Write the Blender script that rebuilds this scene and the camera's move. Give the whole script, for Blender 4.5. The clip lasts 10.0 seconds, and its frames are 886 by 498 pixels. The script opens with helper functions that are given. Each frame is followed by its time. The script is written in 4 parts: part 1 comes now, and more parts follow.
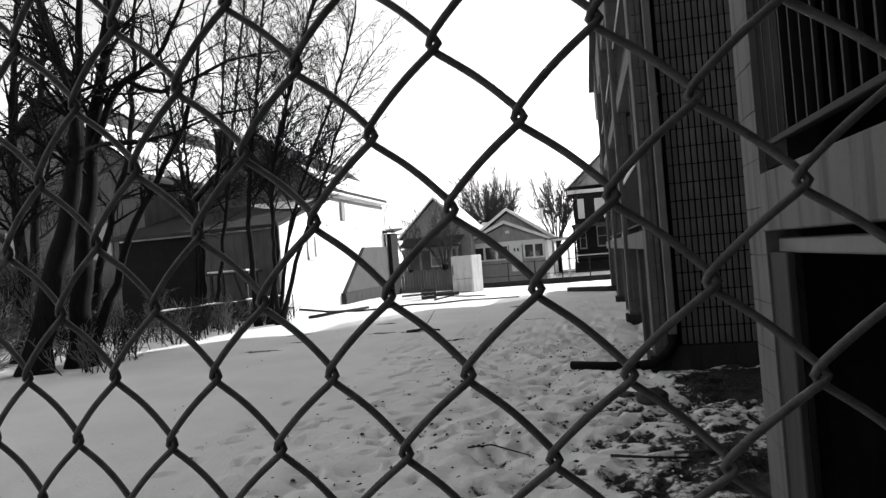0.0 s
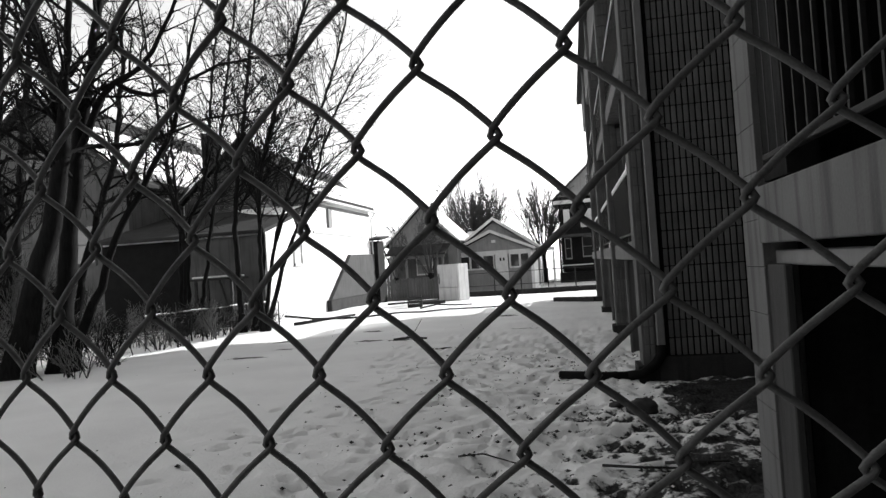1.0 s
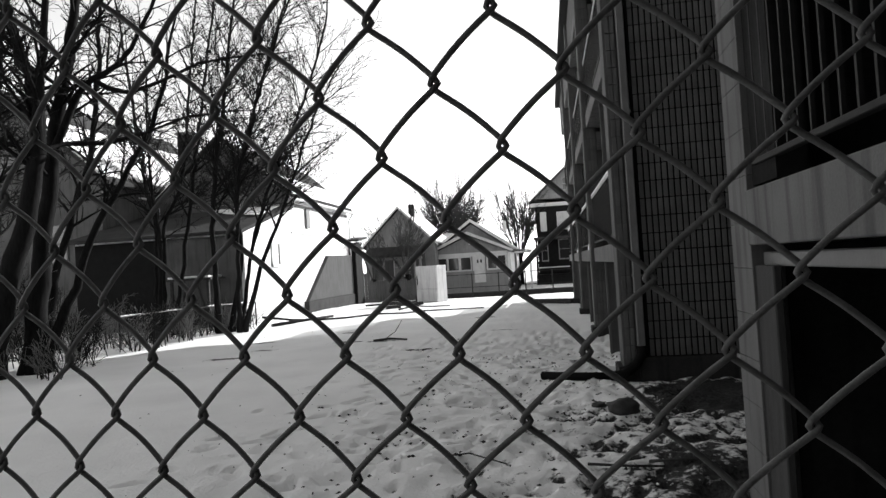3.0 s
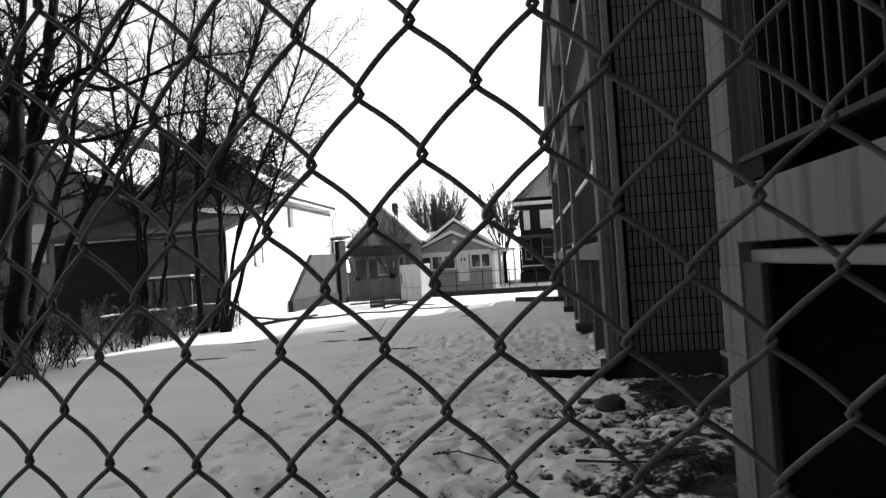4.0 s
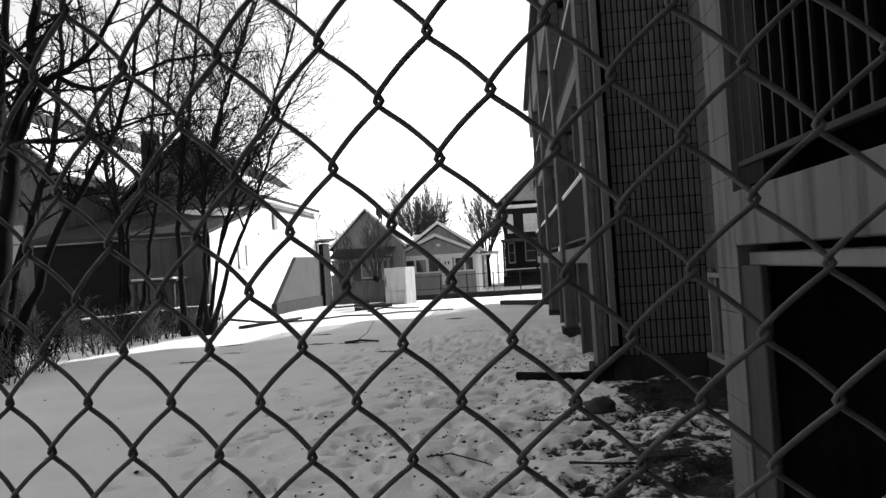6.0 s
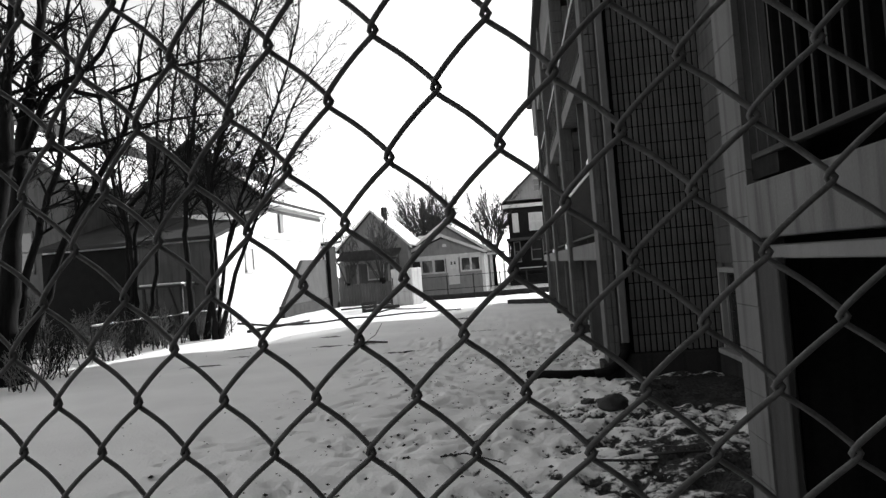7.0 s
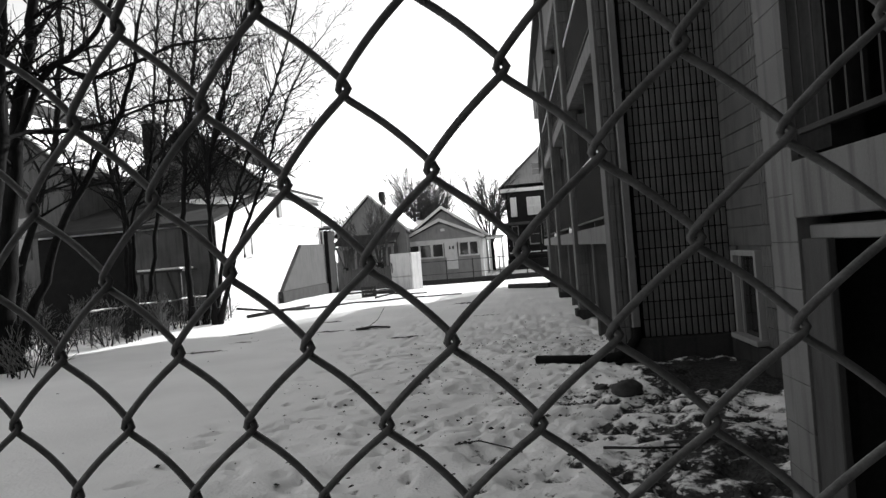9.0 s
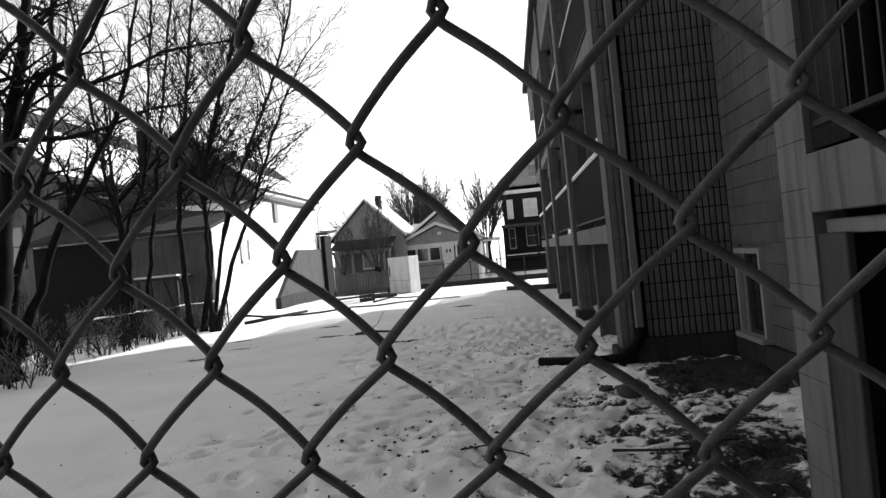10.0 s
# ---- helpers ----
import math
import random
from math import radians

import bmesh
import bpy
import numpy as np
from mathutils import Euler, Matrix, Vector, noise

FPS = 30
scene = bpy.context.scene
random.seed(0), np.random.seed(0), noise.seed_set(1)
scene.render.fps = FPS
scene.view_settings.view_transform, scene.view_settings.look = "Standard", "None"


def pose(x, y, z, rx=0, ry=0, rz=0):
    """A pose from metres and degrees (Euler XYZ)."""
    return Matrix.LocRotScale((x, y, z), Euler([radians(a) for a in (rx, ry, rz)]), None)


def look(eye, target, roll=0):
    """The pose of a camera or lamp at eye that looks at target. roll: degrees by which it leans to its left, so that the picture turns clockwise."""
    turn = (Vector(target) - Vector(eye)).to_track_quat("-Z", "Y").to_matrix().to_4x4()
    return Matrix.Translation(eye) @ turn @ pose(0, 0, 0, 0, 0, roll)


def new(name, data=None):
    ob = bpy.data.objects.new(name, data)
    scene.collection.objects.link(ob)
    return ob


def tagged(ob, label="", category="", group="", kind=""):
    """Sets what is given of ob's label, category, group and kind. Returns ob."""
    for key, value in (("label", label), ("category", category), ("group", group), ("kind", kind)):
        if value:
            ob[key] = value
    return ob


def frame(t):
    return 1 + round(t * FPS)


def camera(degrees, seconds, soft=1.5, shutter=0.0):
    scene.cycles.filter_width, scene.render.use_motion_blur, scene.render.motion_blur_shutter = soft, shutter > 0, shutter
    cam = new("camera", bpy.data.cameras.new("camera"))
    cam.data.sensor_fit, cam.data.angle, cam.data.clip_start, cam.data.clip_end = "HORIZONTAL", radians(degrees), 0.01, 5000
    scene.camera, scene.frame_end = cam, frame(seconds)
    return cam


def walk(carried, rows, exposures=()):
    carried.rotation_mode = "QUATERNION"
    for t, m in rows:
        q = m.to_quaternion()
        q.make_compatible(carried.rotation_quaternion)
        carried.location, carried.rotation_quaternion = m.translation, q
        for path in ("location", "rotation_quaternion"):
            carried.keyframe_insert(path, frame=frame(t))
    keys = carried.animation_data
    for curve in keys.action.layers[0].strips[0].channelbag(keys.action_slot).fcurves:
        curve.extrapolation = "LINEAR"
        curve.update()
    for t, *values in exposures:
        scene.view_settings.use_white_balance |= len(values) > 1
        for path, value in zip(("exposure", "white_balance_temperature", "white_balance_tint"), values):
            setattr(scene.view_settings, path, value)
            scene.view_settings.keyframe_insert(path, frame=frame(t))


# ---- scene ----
cam = camera(67.27, 10.0, soft=1.45)

# seconds, eye x y z, yaw to the left, pitch up, lean
WALK = [
    (0, 0.1041, -0.3321, 1.5753, 12.205, 0.868, -4.542),
    (0.5, 0.0679, -0.3356, 1.5767, 11.416, 1.424, -4.118),
    (1, 0.0339, -0.3458, 1.5755, 10.872, 1.508, -3.791),
    (1.5, 0.0074, -0.3591, 1.5744, 10.385, 1.575, -3.802),
    (2, -0.0140, -0.3740, 1.5741, 9.961, 1.668, -3.455),
    (2.5, -0.0376, -0.3847, 1.5727, 9.442, 1.626, -3.347),
    (4, -0.0922, -0.4036, 1.5718, 7.393, 1.326, -3.655),
    (4.5, -0.1173, -0.3986, 1.5725, 6.582, 1.318, -3.406),
    (5, -0.1428, -0.4037, 1.5719, 5.841, 1.380, -3.377),
    (6.5, -0.2075, -0.4265, 1.5686, 6.010, 1.552, -3.680),
    (7, -0.2287, -0.4164, 1.5650, 6.330, 1.586, -4.533),
    (7.5, -0.2751, -0.3688, 1.5595, 6.332, 1.662, -4.254),
    (8, -0.3187, -0.3207, 1.5620, 6.320, 1.150, -4.220),
    (8.5, -0.3602, -0.2900, 1.5622, 6.089, 0.568, -4.151),
    (9, -0.3908, -0.2578, 1.5620, 6.120, 0.258, -4.648),
    (9.5, -0.4183, -0.2067, 1.5562, 5.814, 0.124, -4.867),
    (10, -0.4497, -0.1800, 1.5559, 5.791, 0.516, -5.528),
]


def gaze(x, y, z, yaw, pitch, lean):
    a, b = radians(yaw), radians(pitch)
    way = Vector((-math.sin(a) * math.cos(b), math.cos(a) * math.cos(b), math.sin(b)))
    return look((x, y, z), Vector((x, y, z)) + way, lean)


walk(cam, [(row[0], gaze(*row[1:])) for row in WALK], exposures=[(0.0, 1.3), (10.0, 1.3)])

# ---- light: low winter sun ahead and to the right, hazy bright sky ----
SUN_AZ, SUN_EL = 35.0, 22.5      # degrees to the right of +y, and up
sun_data = bpy.data.lights.new("sun", "SUN")
sun_data.energy, sun_data.angle = 3.5, radians(0.6)
sun_data.color = (1.0, 1.0, 1.0)
sun = new("sun", sun_data)
sun_way = Vector((math.sin(radians(SUN_AZ)) * math.cos(radians(SUN_EL)),
                  math.cos(radians(SUN_AZ)) * math.cos(radians(SUN_EL)), math.sin(radians(SUN_EL))))
sun.matrix_world = look(sun_way * 60, (0, 0, 0))

world = bpy.data.worlds.new("winter_sky")
scene.world = world
world.use_nodes = True
wt = world.node_tree
sky = wt.nodes.new("ShaderNodeTexSky")
sky.sky_type, sky.sun_disc = "NISHITA", False
sky.sun_elevation, sky.sun_rotation = radians(SUN_EL), radians(SUN_AZ)
sky.air_density, sky.dust_density, sky.ozone_density = 1.0, 0.3, 1.0
grey = wt.nodes.new("ShaderNodeRGBToBW")
wt.links.new(sky.outputs[0], grey.inputs[0])
wt.links.new(grey.outputs[0], wt.nodes["Background"].inputs[0])
wt.nodes["Background"].inputs[1].default_value = 0.15


# ---- materials: the film is black and white, so every surface is a neutral grey ----
def mat(name, tone, rough=0.8, vary=0.25, scale=6.0, fine=60.0, bump=0.2, metal=0.0, stain=0.0, stretch=(1, 1, 1), spread=0.0, gloss=0.25):
    """A grey surface with broad and fine variation, some relief, and streaky stains."""
    m = bpy.data.materials.new(name)
    m.use_nodes = True
    nt = m.node_tree
    n, ln = nt.nodes, nt.links
    bsdf = n["Principled BSDF"]
    bsdf.inputs["Roughness"].default_value = rough
    bsdf.inputs["Metallic"].default_value = metal
    bsdf.inputs["Specular IOR Level"].default_value = gloss
    geo = n.new("ShaderNodeNewGeometry")
    mp = n.new("ShaderNodeMapping")
    mp.inputs["Scale"].default_value = stretch
    ln.new(geo.outputs["Position"], mp.inputs["Vector"])
    a = n.new("ShaderNodeTexNoise")
    a.inputs["Scale"].default_value, a.inputs["Detail"].default_value = scale, 6.0
    b = n.new("ShaderNodeTexNoise")
    b.inputs["Scale"].default_value, b.inputs["Detail"].default_value = fine, 4.0
    for q in (a, b):
        ln.new(mp.outputs[0], q.inputs["Vector"])
    add = n.new("ShaderNodeMath")
    add.operation = "MULTIPLY_ADD"
    add.inputs[1].default_value = 0.5
    ln.new(b.outputs["Fac"], add.inputs[0])
    ln.new(a.outputs["Fac"], add.inputs[2])
    ramp = n.new("ShaderNodeMapRange")
    ramp.inputs["From Min"].default_value, ramp.inputs["From Max"].default_value = 0.45, 1.05
    ramp.inputs["To Min"].default_value, ramp.inputs["To Max"].default_value = tone * (1 - vary), min(0.95, tone * (1 + vary))
    ln.new(add.outputs[0], ramp.inputs["Value"])
    out = ramp.outputs[0]
    if stain:
        sm = n.new("ShaderNodeMapping")
        sm.inputs["Scale"].default_value = (7, 7, 0.5)
        ln.new(geo.outputs["Position"], sm.inputs["Vector"])
        st = n.new("ShaderNodeTexNoise")
        st.inputs["Scale"].default_value, st.inputs["Detail"].default_value = 1.6, 5.0
        ln.new(sm.outputs[0], st.inputs["Vector"])
        sr = n.new("ShaderNodeMapRange")
        sr.inputs["From Min"].default_value, sr.inputs["From Max"].default_value = 0.5, 0.7
        sr.inputs["To Min"].default_value, sr.inputs["To Max"].default_value = 1.0, 1.0 - stain
        ln.new(st.outputs["Fac"], sr.inputs["Value"])
        mul = n.new("ShaderNodeMath")
        mul.operation = "MULTIPLY"
        ln.new(out, mul.inputs[0])
        ln.new(sr.outputs[0], mul.inputs[1])
        out = mul.outputs[0]
    if spread:
        oi = n.new("ShaderNodeObjectInfo")
        r2 = n.new("ShaderNodeMapRange")
        r2.inputs["To Min"].default_value, r2.inputs["To Max"].default_value = 1 - spread, 1 + spread
        ln.new(oi.outputs["Random"], r2.inputs["Value"])
        m2 = n.new("ShaderNodeMath")
        m2.operation = "MULTIPLY"
        ln.new(out, m2.inputs[0])
        ln.new(r2.outputs[0], m2.inputs[1])
        out = m2.outputs[0]
    comb = n.new("ShaderNodeCombineColor")
    for k in range(3):
        ln.new(out, comb.inputs[k])
    ln.new(comb.outputs[0], bsdf.inputs["Base Color"])
    if bump:
        bp = n.new("ShaderNodeBump")
        bp.inputs["Strength"].default_value, bp.inputs["Distance"].default_value = bump, 0.01
        ln.new(add.outputs[0], bp.inputs["Height"])
        ln.new(bp.outputs[0], bsdf.inputs["Normal"])
    return m


M_WIRE = mat("galvanised_wire", 0.11, 0.55, 0.35, 90, 700, 0.25, metal=0.35)
M_BLOCK = mat("scored_block", 0.10, 0.9, 0.25, 3, 90, 0.35, spread=0.12)
M_JOINT = mat("mortar_joint", 0.010, 0.95, 0.2, 5, 60, 0.2, gloss=0.05)
M_WALL = mat("painted_block", 0.085, 0.85, 0.25, 2.5, 70, 0.25, stain=0.3)
M_CONC = mat("pale_concrete", 0.12, 0.85, 0.2, 2.5, 80, 0.3, stain=0.45)
M_FOUND = mat("foundation_concrete", 0.035, 0.9, 0.3, 3, 50, 0.3, stain=0.3, gloss=0.1)
M_POST = mat("weathered_wood_post", 0.04, 0.85, 0.35, 5, 60, 0.35, stretch=(4, 4, 0.6))
# near-black tone that puts the shade of the recesses into their walls
M_RECESS_SHADE = mat("interior_wall_shade", 0.02, 0.95, 0.5, 2, 30, 0.2, stain=0.4, gloss=0.05)
M_IRON = mat("black_painted_steel", 0.014, 0.7, 0.3, 20, 200, 0.1, gloss=0.2)
M_PIPE = mat("black_plastic_pipe", 0.006, 0.85, 0.3, 10, 90, 0.1, gloss=0.1)
M_WHITE = mat("white_painted_trim", 0.5, 0.6, 0.1, 4, 60, 0.1, stain=0.15)
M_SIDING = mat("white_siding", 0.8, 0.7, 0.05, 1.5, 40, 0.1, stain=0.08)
M_GREYSIDE = mat("grey_siding", 0.2, 0.8, 0.2, 1.5, 40, 0.1, stain=0.2)
# dark siding; on the white house's front this tone stands for shade
M_DARK_SHADE_SIDE = mat("dark_and_shaded_siding", 0.095, 0.9, 0.3, 1.5, 40, 0.15, stain=0.3, gloss=0.1)
M_ROOF = mat("asphalt_shingle", 0.04, 0.95, 0.3, 2, 50, 0.3, gloss=0.1)
M_SNOWROOF = mat("roof_snow", 0.82, 0.6, 0.06, 1.2, 20, 0.4)
M_BARK = mat("dark_bark", 0.012, 0.95, 0.5, 8, 60, 0.6, stretch=(3, 3, 0.6), gloss=0.05)
M_TWIG = mat("grey_twig_bark", 0.018, 0.95, 0.3, 6, 80, 0.3, gloss=0.05)
M_BRICK = mat("dark_brick", 0.011, 0.9, 0.3, 4, 60, 0.3, gloss=0.1)
M_METALBOX = mat("white_enamel", 0.42, 0.5, 0.12, 3, 50, 0.05, stain=0.25)
M_ROAD = mat("wet_asphalt", 0.06, 0.7, 0.3, 1, 40, 0.3)
M_DEBRIS = mat("wet_dead_wood", 0.04, 0.9, 0.4, 8, 70, 0.4)
M_SPOUT = mat("grey_painted_metal", 0.14, 0.5, 0.15, 6, 60, 0.1, stain=0.2)
M_FRAME = mat("pale_window_frame", 0.24, 0.6, 0.12, 5, 60, 0.1, stain=0.2)
M_PALESIDE = mat("pale_weathered_siding", 0.2, 0.85, 0.2, 1.5, 40, 0.15, stain=0.2)
# grey tone of the shadow painted on the white house's wall
M_WALL_SHADOW = mat("wall_shadow_grey", 0.068, 0.9, 0.15, 2.0, 60, 0.3, stain=0.25, gloss=0.1)
M_FARTWIG = mat("pale_twig_bark", 0.06, 0.95, 0.3, 3, 40, 0.2, gloss=0.05)
M_DRY = mat("dry_stalks", 0.16, 0.9, 0.3, 6, 80, 0.2, gloss=0.1)
M_STONE = mat("dark_stone", 0.05, 0.85, 0.35, 9, 60, 0.5)


def glass_mat():
    m = bpy.data.materials.new("window_glass")
    m.use_nodes = True
    b = m.node_tree.nodes["Principled BSDF"]
    b.inputs["Base Color"].default_value = (0.02, 0.02, 0.02, 1)
    b.inputs["Roughness"].default_value = 0.06
    b.inputs["Specular IOR Level"].default_value = 0.6
    return m


M_GLASS = glass_mat()


def snow_mat():
    """Old snow with bare, littered earth and darkened hollows where the attribute 'bare' rises, broken up by noise."""
    m = bpy.data.materials.new("trodden_snow")
    m.use_nodes = True
    n, ln = m.node_tree.nodes, m.node_tree.links
    bsdf = n["Principled BSDF"]
    geo = n.new("ShaderNodeNewGeometry")
    at = n.new("ShaderNodeAttribute")
    at.attribute_name = "bare"
    n1 = n.new("ShaderNodeTexNoise")
    n1.inputs["Scale"].default_value, n1.inputs["Detail"].default_value = 7.5, 10.0
    n1.inputs["Roughness"].default_value = 0.62
    n2 = n.new("ShaderNodeTexNoise")
    n2.inputs["Scale"].default_value, n2.inputs["Detail"].default_value = 34.0, 6.0
    n3 = n.new("ShaderNodeTexNoise")
    n3.inputs["Scale"].default_value, n3.inputs["Detail"].default_value = 0.7, 5.0
    for q in (n1, n2, n3):
        ln.new(geo.outputs["Position"], q.inputs["Vector"])
    s = n.new("ShaderNodeMath")
    s.operation = "ADD"
    ln.new(at.outputs["Fac"], s.inputs[0])
    ln.new(n1.outputs["Fac"], s.inputs[1])
    s2 = n.new("ShaderNodeMath")
    s2.operation = "MULTIPLY_ADD"
    s2.inputs[1].default_value = 0.22
    ln.new(n2.outputs["Fac"], s2.inputs[0])
    ln.new(s.outputs[0], s2.inputs[2])
    mask = n.new("ShaderNodeMapRange")
    mask.inputs["From Min"].default_value, mask.inputs["From Max"].default_value = 0.86, 0.97
    ln.new(s2.outputs[0], mask.inputs["Value"])
    snow = n.new("ShaderNodeMapRange")
    snow.inputs["From Min"].default_value, snow.inputs["From Max"].default_value = 0.3, 0.75
    snow.inputs["To Min"].default_value, snow.inputs["To Max"].default_value = 0.78, 0.90
    ln.new(n3.outputs["Fac"], snow.inputs["Value"])
    dirt = n.new("ShaderNodeMapRange")
    dirt.inputs["From Min"].default_value, dirt.inputs["From Max"].default_value = 0.3, 0.7
    dirt.inputs["To Min"].default_value, dirt.inputs["To Max"].default_value = 0.008, 0.06
    ln.new(n2.outputs["Fac"], dirt.inputs["Value"])
    mix = n.new("ShaderNodeMix")
    ln.new(mask.outputs[0], mix.inputs[0])
    ln.new(snow.outputs[0], mix.inputs[2])
    ln.new(dirt.outputs[0], mix.inputs[3])
    comb = n.new("ShaderNodeCombineColor")
    for k in range(3):
        ln.new(mix.outputs[0], comb.inputs[k])
    ln.new(comb.outputs[0], bsdf.inputs["Base Color"])
    bsdf.inputs["Roughness"].default_value = 0.85
    bsdf.inputs["Specular IOR Level"].default_value = 0.15
    bp = n.new("ShaderNodeBump")
    bp.inputs["Strength"].default_value, bp.inputs["Distance"].default_value = 0.5, 0.03
    hs = n.new("ShaderNodeMath")
    hs.operation = "MULTIPLY_ADD"
    hs.inputs[1].default_value = -1.2
    ln.new(mask.outputs[0], hs.inputs[0])
    ln.new(n2.outputs["Fac"], hs.inputs[2])
    ln.new(hs.outputs[0], bp.inputs["Height"])
    ln.new(bp.outputs[0], bsdf.inputs["Normal"])
    return m


M_SNOW = snow_mat()


# ---- builders ----
def finish(name, bm, material, parent=None, smooth=False):
    me = bpy.data.meshes.new(name)
    bm.to_mesh(me)
    bm.free()
    me.materials.append(material)
    if smooth:
        me.polygons.foreach_set("use_smooth", [True] * len(me.polygons))
    ob = new(name, me)
    if parent is not None:
        ob.parent = parent
    return ob


def part(name, bm, material, parent, label="", smooth=False):
    ob = finish(name, bm, material, parent, smooth)
    if label:
        tagged(ob, label)
    return ob


def thing(name, label, category, group="", kind="", at=(0, 0, 0), rz=0.0):
    e = new(name)
    e.empty_display_size = 0.1
    e.matrix_world = pose(*at, 0, 0, rz)
    return tagged(e, label, category, group, kind)


def box(lo, hi, bm=None, bevel=0.0):
    own = bmesh.new()
    lo, hi = Vector(lo), Vector(hi)
    bmesh.ops.create_cube(own, size=1.0, matrix=Matrix.Translation((lo + hi) / 2) @ Matrix.Diagonal((*(hi - lo), 1)))
    if bevel:
        bmesh.ops.bevel(own, geom=own.edges[:], offset=bevel, segments=1, affect="EDGES")
    if bm is None:
        return own
    tmp = bpy.data.meshes.new("tmp")
    own.to_mesh(tmp)
    own.free()
    bm.from_mesh(tmp)
    bpy.data.meshes.remove(tmp)
    return bm


def tube(points, radii, sides=8, bm=None, caps=True):
    """A tube along points; radii: one number or one a point."""
    bm = bm or bmesh.new()
    pts = [Vector(p) for p in points]
    if not hasattr(radii, "__len__"):
        radii = [radii] * len(pts)
    rings, ref = [], None
    for k, p in enumerate(pts):
        d = (pts[min(k + 1, len(pts) - 1)] - pts[max(k - 1, 0)]).normalized()
        if ref is None:
            ref = d.orthogonal().normalized()
        ref = (ref - d * ref.dot(d)).normalized()
        up = d.cross(ref)
        rings.append([bm.verts.new(p + radii[k] * (math.cos(a) * ref + math.sin(a) * up))
                      for a in (2 * math.pi * q / sides for q in range(sides))])
    for r0, r1 in zip(rings, rings[1:]):
        for q in range(sides):
            bm.faces.new((r0[q], r0[(q + 1) % sides], r1[(q + 1) % sides], r1[q]))
    if caps:
        bm.faces.new(list(reversed(rings[0])))
        bm.faces.new(rings[-1])
    return bm


def slab(poly, depth, bm=None):
    """A flat polygon (3D points) given thickness along depth (a vector)."""
    bm = bm or bmesh.new()
    a = [bm.verts.new(p) for p in poly]
    b = [bm.verts.new(Vector(p) + Vector(depth)) for p in poly]
    bm.faces.new(a)
    bm.faces.new(list(reversed(b)))
    for k in range(len(a)):
        j = (k + 1) % len(a)
        bm.faces.new((a[j], a[k], b[k], b[j]))
    bmesh.ops.recalc_face_normals(bm, faces=bm.faces[:])
    return bm


def mesh_ob(name, verts, faces, material, parent=None, smooth=False):
    me = bpy.data.meshes.new(name)
    me.from_pydata(verts, [], faces)
    me.materials.append(material)
    if smooth:
        me.polygons.foreach_set("use_smooth", [True] * len(me.polygons))
    me.update()
    ob = new(name, me)
    if parent is not None:
        ob.parent = parent
    return ob


# ---- ground ----
def smooth01(v, a, b):
    v = np.clip((v - a) / (b - a), 0, 1)
    return v * v * (3 - 2 * v)


LATTICES = {}


def lattice_of(seed):
    if seed not in LATTICES:
        LATTICES[seed] = np.random.RandomState(seed).rand(256, 256)
    return LATTICES[seed]


def field(x, y, size, seed, octaves=3):
    """Cheap smooth noise on arrays: sums of bilinear value noise."""
    total, amp, norm = 0, 1.0, 0.0
    for o in range(octaves):
        lattice = lattice_of(seed + o)
        u, v = x / size, y / size
        iu, iv = np.floor(u).astype(int), np.floor(v).astype(int)
        fu, fv = u - iu, v - iv
        fu, fv = fu * fu * (3 - 2 * fu), fv * fv * (3 - 2 * fv)
        g = lambda a, b: lattice[a % 256, b % 256]
        total = total + amp * ((g(iu, iv) * (1 - fu) + g(iu + 1, iv) * fu) * (1 - fv)
                               + (g(iu, iv + 1) * (1 - fu) + g(iu + 1, iv + 1) * fu) * fv)
        norm, amp, size = norm + amp, amp * 0.5, size / 2.03
    return total / norm


def trodden(x, y):
    """How rough the snow is: along the apartment wall and near the netting."""
    strip = smooth01(x, -3.2, 0.2) * (1 - smooth01(y, 9, 22))
    near = (1 - smooth01(y, 3.0, 8.0)) * smooth01(x, -4.5, -0.5)
    return np.clip(0.24 + 0.76 * np.maximum(strip, 0.8 * near), 0, 1)


def ground_z(x, y):
    x, y = np.asarray(x, float), np.asarray(y, float)
    rough = trodden(x, y) * (1 - smooth01(y, 30, 45))
    z = -0.5 * smooth01(y, 29, 46)
    z = z + 0.10 * (field(x, y, 4.5, 11) - 0.5) * (1 - smooth01(y, 25, 35))
    z = z + rough * (0.17 * (field(x, y, 0.55, 21) - 0.5) + 0.075 * (field(x, y, 0.17, 31) - 0.5))
    z = z + 0.02 * (field(x, y, 0.3, 41) - 0.5)
    return z


def bare_and_shade_amount(x, y):
    wall = 0.09 * smooth01(x, -2.2, 0.6) * (1 - smooth01(y, 9.5, 13))
    # corner patch stands for bare earth and for shade in the hollow there
    corner = 0.9 * np.exp(-(((x - 1.75) / 0.75) ** 2 + ((y - 7.4) / 0.9) ** 2))
    foot = 0.36 * np.exp(-(((x - 0.95) / 0.7) ** 2 + ((y - 4.7) / 1.4) ** 2))
    left = 0.10 * (1 - smooth01(y, 3.6, 5.4))
    damp = 0.27 * (field(x, y, 1.3, 51) - 0.45) * (1 - smooth01(y, 18, 26))
    # low spots coloured darker, for bare earth and the shade in them
    pits = 0.6 * np.clip(0.43 - field(x, y, 0.55, 21), 0, 1) * trodden(x, y)
    marks = sum(0.62 * np.exp(-(((x - a) / 0.42) ** 2 + ((y - b) / 0.16) ** 2)) for a, b in
                ((-5.2, 16.6), (-2.6, 12.2), (-6.25, 13.3), (-6.55, 12.15), (-4.6, 14.2), (-3.75, 13.95), (-1.2, 15.5), (-7.0, 15.0), (-2.0, 19.5)))
    return wall + corner + foot + left + damp + pits + marks - 0.06


